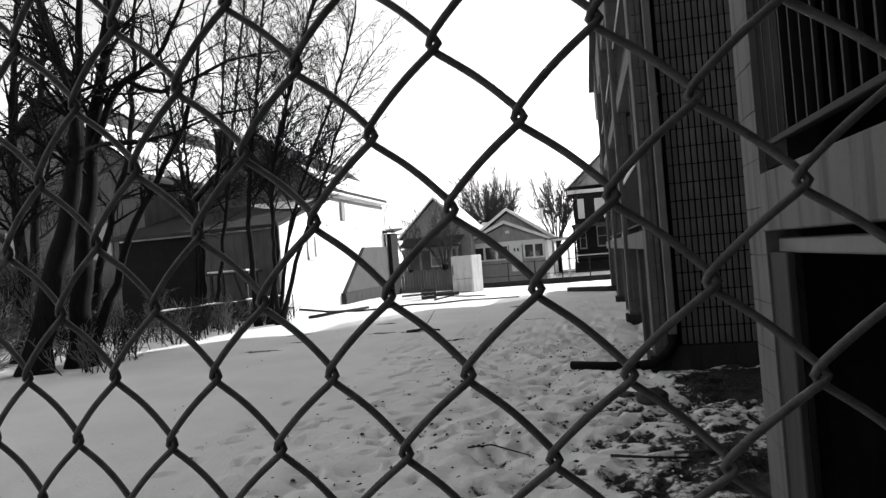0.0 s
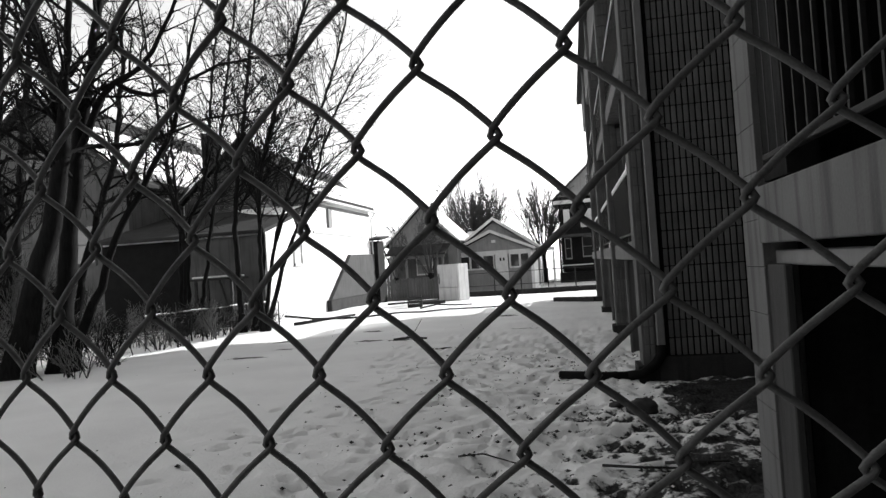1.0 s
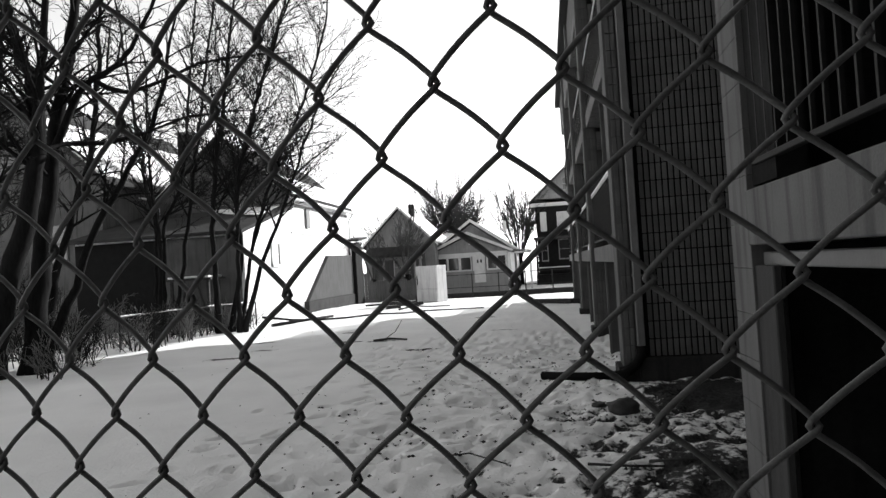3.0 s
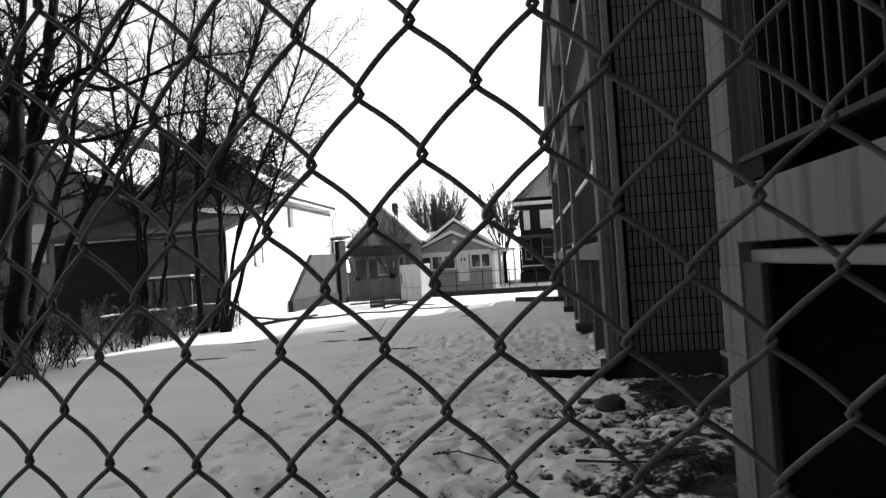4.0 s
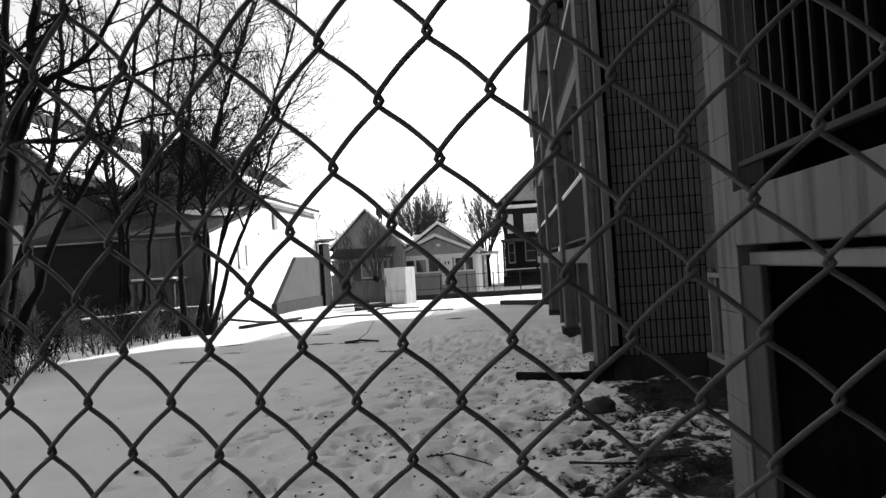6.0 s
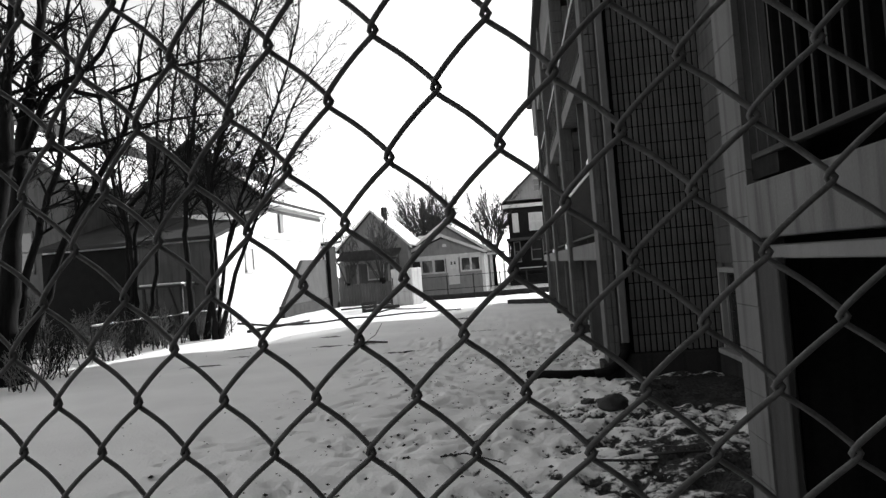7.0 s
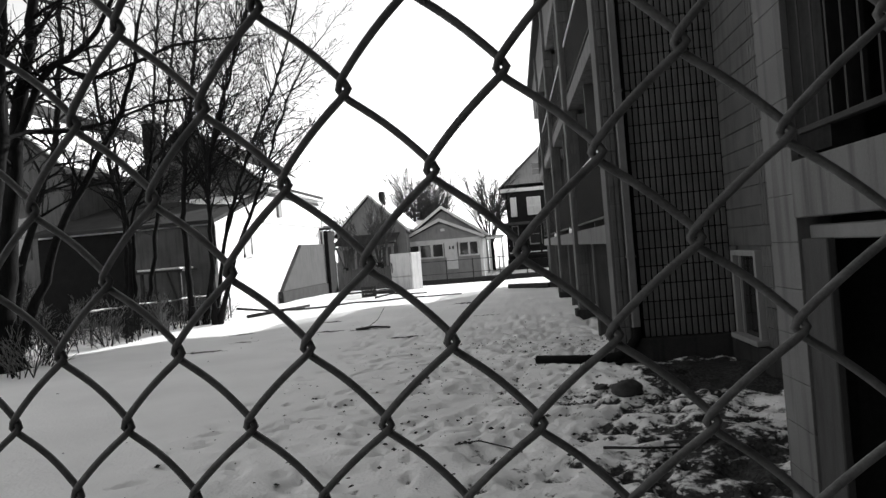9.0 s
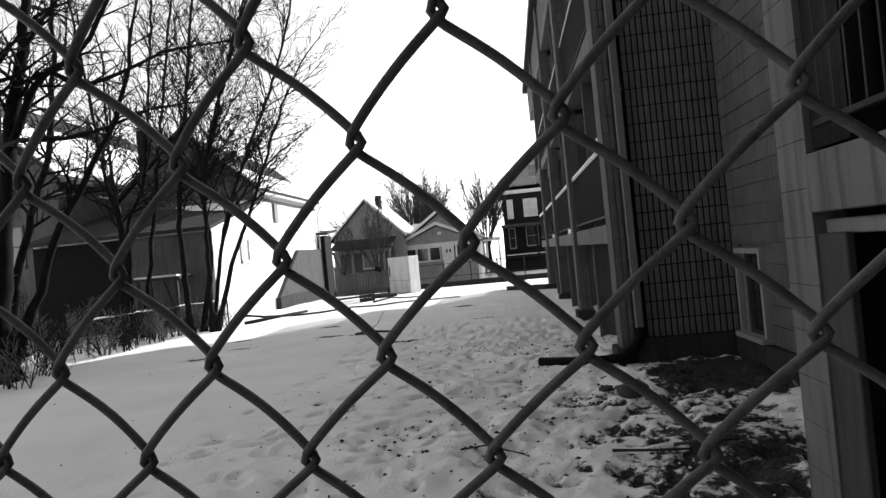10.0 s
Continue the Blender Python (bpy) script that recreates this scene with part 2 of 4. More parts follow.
def axis(fine, coarse, a, b, step, lo, hi):
    mid = np.arange(a, b, step)
    up, k = [b], step
    while up[-1] < hi:
        k *= 1.055
        up.append(up[-1] + k)
    dn, k = [a - step], step
    while dn[-1] > lo:
        k *= 1.055
        dn.append(dn[-1] - k)
    return np.concatenate([dn[::-1], mid, up])


def footprints(x, y):
    """Dents of boots and melt holes where people walked: how deep each place is trodden, 0 to 1."""
    rng, deep = random.Random(17), np.zeros_like(x)
    for _ in range(1500):
        a, b = rng.uniform(-3.6, 1.6), rng.uniform(3.4, 14.5)
        if rng.random() > float(trodden(np.array([a]), np.array([b]))[0]):
            continue
        t, w, l = rng.uniform(0, math.pi), rng.uniform(0.025, 0.075), rng.uniform(0.05, 0.16)
        near = (np.abs(x - a) < 0.7) & (np.abs(y - b) < 0.7)
        u = (x[near] - a) * math.cos(t) + (y[near] - b) * math.sin(t)
        v = -(x[near] - a) * math.sin(t) + (y[near] - b) * math.cos(t)
        deep[near] = np.maximum(deep[near], rng.uniform(0.5, 1.0) * np.exp(-((u / l) ** 2 + (v / w) ** 2) ** 1.5))
    return deep


gx = axis(0, 0, -4.4, 2.4, 0.03, -700, 700)
gy = axis(0, 0, 2.8, 10.5, 0.033, -300, 1200)
GX, GY = np.meshgrid(gx, gy)
PRINTS = footprints(GX, GY)
GZ = ground_z(GX, GY) - 0.085 * PRINTS
nx, ny = len(gx), len(gy)
verts = np.stack([GX.ravel(), GY.ravel(), GZ.ravel()], 1)
idx = np.arange(nx * ny).reshape(ny, nx)
quads = np.stack([idx[:-1, :-1].ravel(), idx[:-1, 1:].ravel(), idx[1:, 1:].ravel(), idx[1:, :-1].ravel()], 1)
ground = mesh_ob("ground", verts.tolist(), quads.tolist(), M_SNOW, smooth=True)
attr = ground.data.attributes.new("bare", "FLOAT", "POINT")
# footprint dents darken as well: earth showing plus shade in the dent
attr.data.foreach_set("value", (bare_and_shade_amount(GX, GY) + 0.26 * PRINTS).ravel().astype(np.float32))
tagged(ground, "old trodden snow over bare littered earth in a backyard", "ground", kind="structure")


def gz(x, y):
    return float(ground_z(np.array([x]), np.array([y]))[0])



# ---- chain-link netting right before the camera ----
NET = (0.0393, 0.0365, -0.0274)          # half mesh across, half mesh up, slant
NET_BULGE = (0.0087, 0.0006, 0.0094, -0.0612, 0.0004, 0.0001, 0.0052, 0.0042)
NET_LIFT = (-0.0005, 0.0007)
NET_TURN = Matrix.Rotation(radians(-7.55), 4, "Z") @ Matrix.Rotation(-0.4582, 4, "X") @ Matrix.Rotation(0.0124, 4, "Y")
TURN3 = np.array(NET_TURN.to_3x3())


def net_place(i, j, out=0.0):
    """Places on the sagging net, by half meshes across and up, and the way out of it."""
    a, b, slant = NET
    u, v = i / 10, j / 3
    uc, vc = np.clip(u, -1.9, 0.5), np.clip(v, -1.8, 1.5)
    c = NET_BULGE
    y = (c[0] * uc * uc + c[1] * vc * vc + c[2] * uc * vc + c[3] * v + c[4] * vc ** 3
         + c[5] * uc * uc * vc + c[6] * uc * vc * vc + c[7] * uc ** 3)
    y = y + out
    p = np.stack([i * a + slant * j * b, y, j * b + NET_LIFT[0] * uc * uc + NET_LIFT[1] * uc * vc], -1)
    return p @ TURN3.T + np.array([0, 0, 1.6])


def net_wire(w, j0, j1, steps, sides, radius):
    """One strand, woven between column w and w + 1."""
    s = np.arange(j0 * steps, j1 * steps + 1) / steps
    odd = (w + 1) % 2
    phi = (s + odd - 0.5) * math.pi
    tri = np.arcsin(0.988 * np.sin(phi)) / math.asin(0.988)
    half = 0.5 + 0.0026 / NET[0]
    i = w + 0.5 + half * tri
    lean = np.cos(phi)
    out = np.where(lean > 0, -0.0022 * np.abs(lean) ** 0.6, 0.0030 * np.abs(lean) ** 0.7)
    rise = np.where(lean > 0, 0.0010, 0.0030) * np.abs(lean) ** 1.3 / NET[1]
    pts = net_place(i, s + rise, out)
    d = np.gradient(pts, axis=0)
    d /= np.linalg.norm(d, axis=1, keepdims=True)
    ref = np.tile(TURN3 @ np.array([0, 1.0, 0]), (len(pts), 1))
    side = np.cross(d, ref)
    side /= np.linalg.norm(side, axis=1, keepdims=True)
    up = np.cross(side, d)
    ang = np.arange(sides) * 2 * math.pi / sides
    ring = pts[:, None] + radius * (np.cos(ang)[None, :, None] * side[:, None] + np.sin(ang)[None, :, None] * up[:, None])
    n = len(pts)
    ids = np.arange(n * sides).reshape(n, sides)
    nxt = np.roll(ids, -1, axis=1)
    quads = np.stack([ids[:-1].ravel(), nxt[:-1].ravel(), nxt[1:].ravel(), ids[1:].ravel()], 1)
    return ring.reshape(-1, 3).tolist(), quads.tolist()


chain_fence = thing("chain_link_fence", "grey galvanised chain-link fence netting, slightly sagging, with woven diamond meshes", "fence")
for w in range(-100, 21):
    near = -21 <= w <= 6
    v, q = net_wire(w, -36, 12, 14 if near else 6, 10 if near else 3, 0.0020)
    mesh_ob("wire", v, q, M_WIRE, chain_fence, smooth=True)


# ---- apartment building along the yard ----
FX = 0.90                      # the facade's plane
apt = thing("apartment_building", "long grey block apartment building with recessed balconies, in shade", "building")
P0, PITCH, END = 8.42, 5.10, 28.9


def scored_panel(parent, x0, x1, z0, z1, y, cols, rows, singles=True):
    """A wall facing the camera of stack-bonded, scored blocks with raked joints."""
    cw, rh = (x1 - x0) / cols, (z1 - z0) / rows
    one = box((-cw / 2 + 0.010, -0.020, -rh / 2 + 0.0055), (cw / 2 - 0.010, 0.012, rh / 2 - 0.0055), bevel=0.006)
    me = bpy.data.meshes.new("block")
    one.to_mesh(me)
    one.free()
    me.materials.append(M_BLOCK)
    rng = random.Random(7)
    for c in range(cols):
        for r in range(rows):
            ob = new("block", me)
            ob.parent = parent
            ob.location = (x0 + (c + 0.5) * cw, y - 0.002 + rng.uniform(-0.0015, 0.0015), z0 + (r + 0.5) * rh)


def scored_rest(name, parent, x0, x1, z0, z1, y, cols, rows):
    cw, rh = (x1 - x0) / cols, (z1 - z0) / rows
    bm = bmesh.new()
    for c in range(cols):
        for r in range(rows):
            cx, cz = x0 + (c + 0.5) * cw, z0 + (r + 0.5) * rh
            bmesh.ops.create_cube(bm, size=1.0, matrix=Matrix.Translation((cx, y - 0.001, cz)) @ Matrix.Diagonal((cw - 0.014, 0.026, rh - 0.012, 1)))
    return tagged(part(name, bm, M_BLOCK, parent), kind="stuff")


# cores, floors and back walls
body = bmesh.new()
box((2.30, 3.0, -0.3), (14.0, P0 + 0.02, 8.2), body)
box((2.60, P0 + 0.02, -0.3), (14.0, END, 8.2), body)
box((2.60, -6.0, -0.3), (14.0, 3.0, 8.2), body)
part("wall", body, M_WALL, apt)
part("parapet", box((0.90, P0 - 0.02, 7.222), (2.598, END, 8.2)), M_WALL, apt)
part("eave", box((0.70, P0 - 0.30, 8.2), (14.0, END + 0.15, 8.42)), M_IRON, apt, "dark overhanging roof edge")

# the return wall of scored blocks that faces the fence
part("return_wall", box((1.14, P0 + 0.012, -0.3), (2.60, P0 + 0.30, 8.2)), M_JOINT, apt, "dark mortar joints between scored blocks")
part("footing", box((1.02, P0 - 0.07, -0.35), (2.30, P0 + 0.012, 0.27), bevel=0.01), M_FOUND, apt, "damp dark concrete footing")

# recessed side wall with the small window, in long courses
part("side_footing", box((2.20, 3.2, -0.35), (2.297, P0 - 0.07, 0.24), bevel=0.01), M_FOUND, apt, "damp dark concrete footing")
WIN = (7.40, 8.10, 0.31, 1.24)
COURSES = [0.24 + 0.222 * k for k in range(0, 36)]
rng = random.Random(3)
for k, z in enumerate(COURSES):
    spans = [(5.2, 7.28, "scored"), (7.28, P0 - 0.012, "plain")]
    if z + 0.222 > WIN[2] and z < WIN[3]:
        spans = [(5.2, WIN[0] - 0.06, "scored"), (WIN[1] + 0.06, P0 - 0.012, "plain")]
    elif WIN[3] <= z < WIN[3] + 0.2:
        spans = [(5.2, P0 - 0.012, "plain")]
    for y0, y1, kind in spans:
        if kind == "plain":
            part("course", box((2.272, y0, z + 0.004), (2.297, y1, z + 0.218), bevel=0.003), M_WALL, apt)
        else:
            bm = bmesh.new()
            n = max(1, round((y1 - y0) / 0.0715))
            for q in range(n):
                a = y0 + (y1 - y0) * q / n
                bmesh.ops.create_cube(bm, size=1.0, matrix=Matrix.Translation((2.284, a + (y1 - y0) / n / 2, z + 0.111)) @ Matrix.Diagonal((0.026, (y1 - y0) / n - 0.012, 0.212, 1)))
            tagged(part("scored_course", bm, M_BLOCK, apt), kind="stuff")

# small basement window
win = thing("window_1", "small basement window with a pale painted frame and dark glass", "window", kind="structure")
part("frame_side", box((2.20, WIN[0] - 0.06, WIN[2]), (2.29, WIN[0], WIN[3]), bevel=0.004), M_FRAME, win)
part("frame_side", box((2.20, WIN[1], WIN[2]), (2.29, WIN[1] + 0.06, WIN[3]), bevel=0.004), M_FRAME, win)
part("frame_head", box((2.20, WIN[0] - 0.06, WIN[3]), (2.29, WIN[1] + 0.06, WIN[3] + 0.06), bevel=0.004), M_FRAME, win)
part("sill", box((2.14, WIN[0] - 0.09, WIN[2] - 0.06), (2.29, WIN[1] + 0.08, WIN[2]), bevel=0.006), M_FRAME, win)
part("sash_stile", box((2.24, 7.98, WIN[2]), (2.262, 8.02, WIN[3])), M_FRAME, win)
part("pane", box((2.262, WIN[0], WIN[2]), (2.270, WIN[1], WIN[3])), M_GLASS, win)

# pillars, spandrels, rails and partitions, bay by bay
SLABS = [(1.49, 1.76), (4.22, 4.50), (6.95, 7.22)]


def pillar(y, first=False):
    p = part("pillar", box((0.83, y + 0.012, -0.3), (1.09, y + 0.42, 8.2), bevel=0.006), M_WALL, apt)
    rows = 35
    x0, x1 = (0.86, 0.985) if first else (0.84, 1.075)
    cols = 2 if first else 4
    cw, rh = (x1 - x0) / cols, 0.224
    one = box((-cw / 2 + 0.006, -0.015, -rh / 2 + 0.007), (cw / 2 - 0.006, 0.015, rh / 2 - 0.007))
    me = bpy.data.meshes.new("block")
    one.to_mesh(me)
    one.free()
    me.materials.append(M_BLOCK)
    for c in range(cols):
        for r in range(rows):
            ob = new("block", me)
            ob.parent = p
            ob.location = (x0 + (c + 0.5) * cw, y, 0.2 + (r + 0.5) * rh)
    part("base", box((0.76, y - 0.03, -0.35), (1.12, y + 0.46, 0.16), bevel=0.01), M_FOUND, p, "dark concrete base")
    return p


def balcony(y0, y1, z0, z1, rail=True):
    """A pale slab edge with a steel railing on it and a dark recess behind."""
    part("slab", box((FX, y0, z0), (2.60, y1, z1), bevel=0.006), M_CONC, apt, "pale stained concrete slab edge")
    if not rail:
        return
    top = z1 + 1.06
    rail_ob = part("hand_rail", box((FX + 0.01, y0, top - 0.045), (FX + 0.07, y1, top), bevel=0.004), M_WHITE, apt, "pale hand rail")
    if z0 < 2:
        part("snow", box((FX + 0.006, y0 + 0.02, top + 0.002), (FX + 0.075, y1 - 0.02, top + 0.04), bevel=0.012), M_SNOWROOF, rail_ob, "thin ridge of snow")
    part("bottom_rail", box((FX + 0.02, y0, z1 + 0.10), (FX + 0.06, y1, z1 + 0.135)), M_IRON, apt)
    n = int((y1 - y0) / 0.10)
    for q in range(n):
        y = y0 + (q + 0.5) * (y1 - y0) / n
        part("baluster", box((FX + 0.025, y - 0.011, z1 + 0.135), (FX + 0.055, y + 0.011, top - 0.045)), M_IRON, apt)


k = 0
while P0 + k * PITCH < END - 1:
    y = P0 + k * PITCH
    pillar(y, k == 0)
    y0, y1 = y + 0.43, min(y + PITCH - 0.01, END)
    for z0, z1 in SLABS:
        balcony(y0, y1, z0, z1, z0 < 6)
    # patio partition below the slab and a party wall above
    part("partition", box((FX + 0.03, y + 2.65, -0.3), (2.60, y + 2.77, 1.488)), M_WALL, apt, "grey patio partition")
    part("partition_post", box((FX - 0.01, y + 2.63, -0.3), (FX + 0.028, y + 2.70, 1.488)), M_CONC, apt)
    for z0, z1 in ((1.762, 4.218), (4.502, 6.948)):
        part("party_wall", box((FX + 0.10, y + 2.9, z0), (2.60, y + 3.0, z1)), M_WALL, apt)
    k += 1

# near bay: wall strip, balcony with railing, timber-framed opening under it
part("wall_strip", box((FX + 0.02, 2.965, -0.3), (2.32, 3.255, 8.2)), M_CONC, apt, "pale block wall end with fine joints")
for q in range(34):
    z = -0.3 + 0.222 * q
    part("block", box((FX, 2.95, z + 0.001), (2.31, 3.27, z + 0.221), bevel=0.002), M_CONC, apt)
part("slab", box((FX - 0.012, -6.0, 1.585), (2.6, 2.948, 1.845), bevel=0.006), M_CONC, apt, "pale stained concrete slab edge")
part("side_jamb", box((FX + 0.03, 2.62, 1.866), (FX + 0.16, 2.948, 4.2)), M_RECESS_SHADE, apt)
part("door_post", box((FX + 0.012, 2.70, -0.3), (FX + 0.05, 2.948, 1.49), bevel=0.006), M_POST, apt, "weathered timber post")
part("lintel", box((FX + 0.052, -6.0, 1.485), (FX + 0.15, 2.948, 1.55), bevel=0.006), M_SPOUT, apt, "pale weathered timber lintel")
# back walls of the recesses, coloured near-black for the shade in there
part("patio_back", box((1.9, -6.0, -0.3), (2.0, 2.948, 1.58)), M_RECESS_SHADE, apt, "patio back wall, near-black for the shade inside")
part("balcony_back", box((2.0, -6.0, 1.868), (2.1, 2.948, 8.2)), M_RECESS_SHADE, apt)
part("slab", box((FX, -6.0, 4.25), (2.6, 2.948, 4.53)), M_CONC, apt)
part("bottom_rail", box((FX + 0.016, -6.0, 1.957), (FX + 0.056, 2.90, 1.985), bevel=0.004), M_IRON, apt, "worn steel bottom rail")
part("hand_rail", box((FX + 0.005, -6.0, 2.93), (FX + 0.075, 2.90, 2.98), bevel=0.004), M_IRON, apt)
for q in range(60):
    y = 2.84 - q * 0.125
    part("baluster", box((FX + 0.028, y - 0.008, 1.985), (FX + 0.044, y + 0.008, 2.93)), M_IRON, apt)

# thin dark sheets over the wall end, standing for shade inside
part("patio_shade_lining", box((FX + 0.145, 2.93, -0.3), (1.9, 2.947, 1.58)), M_RECESS_SHADE, apt)
part("balcony_shade_lining", box((FX + 0.165, 2.93, 1.868), (2.0, 2.947, 4.25)), M_RECESS_SHADE, apt)
# two unseen walls added to keep light out of patio and balcony
part("patio_light_block", box((FX, -6.0, -0.3), (FX + 0.2, 1.0, 1.49)), M_WALL, apt)
part("balcony_light_block", box((FX + 0.1, 0.2, 1.866), (2.0, 0.3, 4.25)), M_RECESS_SHADE, apt)

# clumps of snow and bundles left on the lower balconies
for bay, (dy, dz) in enumerate(((0.9, 1.0), (1.4, 0.0), (2.2, 0.0))):
    yb = P0 + PITCH * bay + 0.5 + dy
    bm = bmesh.new()
    bmesh.ops.create_icosphere(bm, subdivisions=3, radius=1.0)
    for v in bm.verts:
        f = 1 + 0.3 * noise.noise(v.co * 1.9 + Vector((bay * 2.3, 1, 0)))
        v.co = Vector((v.co.x * 0.09, v.co.y * 0.22, max(-0.25, v.co.z) * 0.16)) * f
    lumpy = finish("snow_clump", bm, M_SNOWROOF, smooth=True)
    lumpy.location = (FX + 0.10, yb, 1.80 if dz == 0 else 2.90)
    tagged(lumpy, "rounded clump of old snow on a balcony edge", "snow")

# downspout with its black elbow and drain pipe
spout = thing("downspout", "pale metal downspout with black elbow and drain pipe", "downspout")
part("pipe", box((1.005, P0 - 0.095, 0.36), (1.105, P0 - 0.022, 8.19), bevel=0.012), M_SPOUT, spout)
for z in (1.3, 3.4, 5.5):
    part("bracket", box((0.996, P0 - 0.099, z), (1.114, P0 - 0.02, z + 0.025)), M_SPOUT, spout)
part("elbow", tube([(1.045, P0 - 0.075, 0.42), (1.045, P0 - 0.085, 0.30), (0.96, P0 - 0.11, 0.18), (0.80, P0 - 0.13, 0.075), (0.62, P0 - 0.14, 0.06)], 0.062, 12), M_PIPE, spout, "black plastic elbow", smooth=True)
part("drain_pipe", tube([(0.66, P0 - 0.14, 0.06), (0.3, P0 - 0.06, 0.055), (-0.22, P0 + 0.16, 0.05)], 0.055, 12), M_PIPE, spout, "black corrugated drain pipe", smooth=True)


# plain unseen wall added behind the camera to block sky light
tagged(finish("unseen_light_block_wall", box((-22.0, -5.3, -0.5), (14.0, -5.0, 11.0)), M_WALL), "plain dark unseen wall added behind to block sky light", "wall", kind="structure")


# ---- houses round the yard ----
def window(parent, at, wide, high, face="-y", frame=M_WHITE, bars=1, pane=None):
    """A framed sash window standing 3 cm proud of a wall. at: lower corner on the wall's face."""
    x, y, z = at
    t, d = 0.07, 0.05

    def bx(u0, v0, u1, v1, o0, o1):
        if face == "-y":
            return box((x + u0, y - o1, z + v0), (x + u1, y - o0, z + v1))
        return box((x + o0, y + u0, z + v0), (x + o1, y + u1, z + v1))
    w = part("window", bx(-t, -t, 0, high + t, -0.01, d), frame, parent)
    part("frame", bx(wide, -t, wide + t, high + t, -0.01, d), frame, w)
    part("frame", bx(0, high, wide, high + t, -0.01, d), frame, w)
    part("sill", bx(-t, -t - 0.04, wide + t, -t * 0, -0.01, d + 0.03), frame, w)
    for k in range(1, bars + 1):
        part("glazing_bar", bx(0, high * k / (bars + 1) - 0.02, wide, high * k / (bars + 1) + 0.02, 0.012, 0.035), frame, w)
    part("pane", bx(0, 0, wide, high, -0.005, 0.012), pane or M_GLASS, w)
    return w


def roof_slopes(parent, x0, x1, y0, y1, eave, ridge, along, over=0.35, thick=0.14, snow=0.09, snow_cover=(0, 1)):
    """Two roof slopes with snow lying on them. along: the ridge's axis."""
    mid = (x0 + x1) / 2 if along == "y" else (y0 + y1) / 2
    half = (x1 - x0) / 2 if along == "y" else (y1 - y0) / 2
    rise = (ridge - eave) / half
    for s in (-1, 1):
        lo = half + over
        zl = eave - over * rise
        if along == "y":
            ring = [(mid, y0 - over, ridge), (mid, y1 + over, ridge), (mid + s * lo, y1 + over, zl), (mid + s * lo, y0 - over, zl)]
        else:
            ring = [(x0 - over, mid, ridge), (x1 + over, mid, ridge), (x1 + over, mid + s * lo, zl), (x0 - over, mid + s * lo, zl)]
        r = part("roof", slab(ring, (0, 0, thick)), M_ROOF, parent)
        if snow:
            a, b = snow_cover
            def at(f, e):
                p, q = Vector(ring[0]).lerp(Vector(ring[3]), f), Vector(ring[1]).lerp(Vector(ring[2]), f)
                return p.lerp(q, e) + Vector((0, 0, thick + 0.004))
            part("snow", slab([at(a, 0.01), at(a, 0.99), at(b, 0.99), at(b, 0.01)], (0, 0, snow)), M_SNOWROOF, r, "melting snow")


def gable_walls(x0, x1, y0, y1, z0, eave, ridge, along):
    bm = bmesh.new()
    if along == "y":
        mid = (x0 + x1) / 2
        ring = [(x0, y0, z0), (x1, y0, z0), (x1, y0, eave), (mid, y0, ridge), (x0, y0, eave)]
        return slab(ring, (0, y1 - y0, 0), bm)
    mid = (y0 + y1) / 2
    ring = [(x0, y0, z0), (x0, y1, z0), (x0, y1, eave), (x0, mid, ridge), (x0, y0, eave)]
    return slab(ring, (x1 - x0, 0, 0), bm)


# white-sided house with a lower lean-to before it
WX = -10.0
house_w = thing("white_house", "two-storey house with a sunlit white side wall and a front coloured grey for shade", "house")
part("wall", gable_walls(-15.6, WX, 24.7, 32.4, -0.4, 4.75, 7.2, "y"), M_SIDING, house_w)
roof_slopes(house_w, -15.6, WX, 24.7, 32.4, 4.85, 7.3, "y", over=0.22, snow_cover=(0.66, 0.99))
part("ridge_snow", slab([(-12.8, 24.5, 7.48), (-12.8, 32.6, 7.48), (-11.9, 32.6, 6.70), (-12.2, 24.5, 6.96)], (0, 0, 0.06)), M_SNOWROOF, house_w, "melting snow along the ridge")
# front boards darker than the white side: shade put into their colour
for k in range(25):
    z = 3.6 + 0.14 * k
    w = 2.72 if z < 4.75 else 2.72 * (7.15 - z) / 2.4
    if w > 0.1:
        part("clapboard", slab([(-12.8 - w, 24.69, z), (-12.8 + w, 24.69, z), (-12.8 + w, 24.69, z + 0.135), (-12.8 - w, 24.69, z + 0.135)], (0, -0.03 - 0.012 * (k % 2), 0)), M_DARK_SHADE_SIDE, house_w)
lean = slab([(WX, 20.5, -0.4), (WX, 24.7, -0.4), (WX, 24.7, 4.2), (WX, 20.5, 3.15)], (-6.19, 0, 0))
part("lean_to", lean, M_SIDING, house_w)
# left part of the front is much darker than the rest
part("lean_to_front_left", box((-16.18, 20.44, -0.3), (-12.9, 20.496, 3.05)), M_BRICK, house_w, "near-black left part of the lean-to front")
# lean-to front likewise carries its shade as a darker colour
part("lean_to_front", box((-12.898, 20.44, -0.3), (WX - 0.09, 20.496, 3.05)), M_DARK_SHADE_SIDE, house_w, "boarded lean-to front, coloured grey for its shade")
part("lean_to_roof", slab([(WX + 0.15, 20.1, 3.08), (WX + 0.15, 24.7, 4.26), (-16.3, 24.7, 4.26), (-16.3, 20.1, 3.08)], (0, 0, 0.12)), M_ROOF, house_w)
part("roof_snow", slab([(-10.3, 22.6, 3.87), (-10.3, 24.5, 4.36), (-13.2, 24.5, 4.36), (-12.0, 23.4, 4.08)], (0, 0, 0.04)), M_SNOWROOF, house_w)
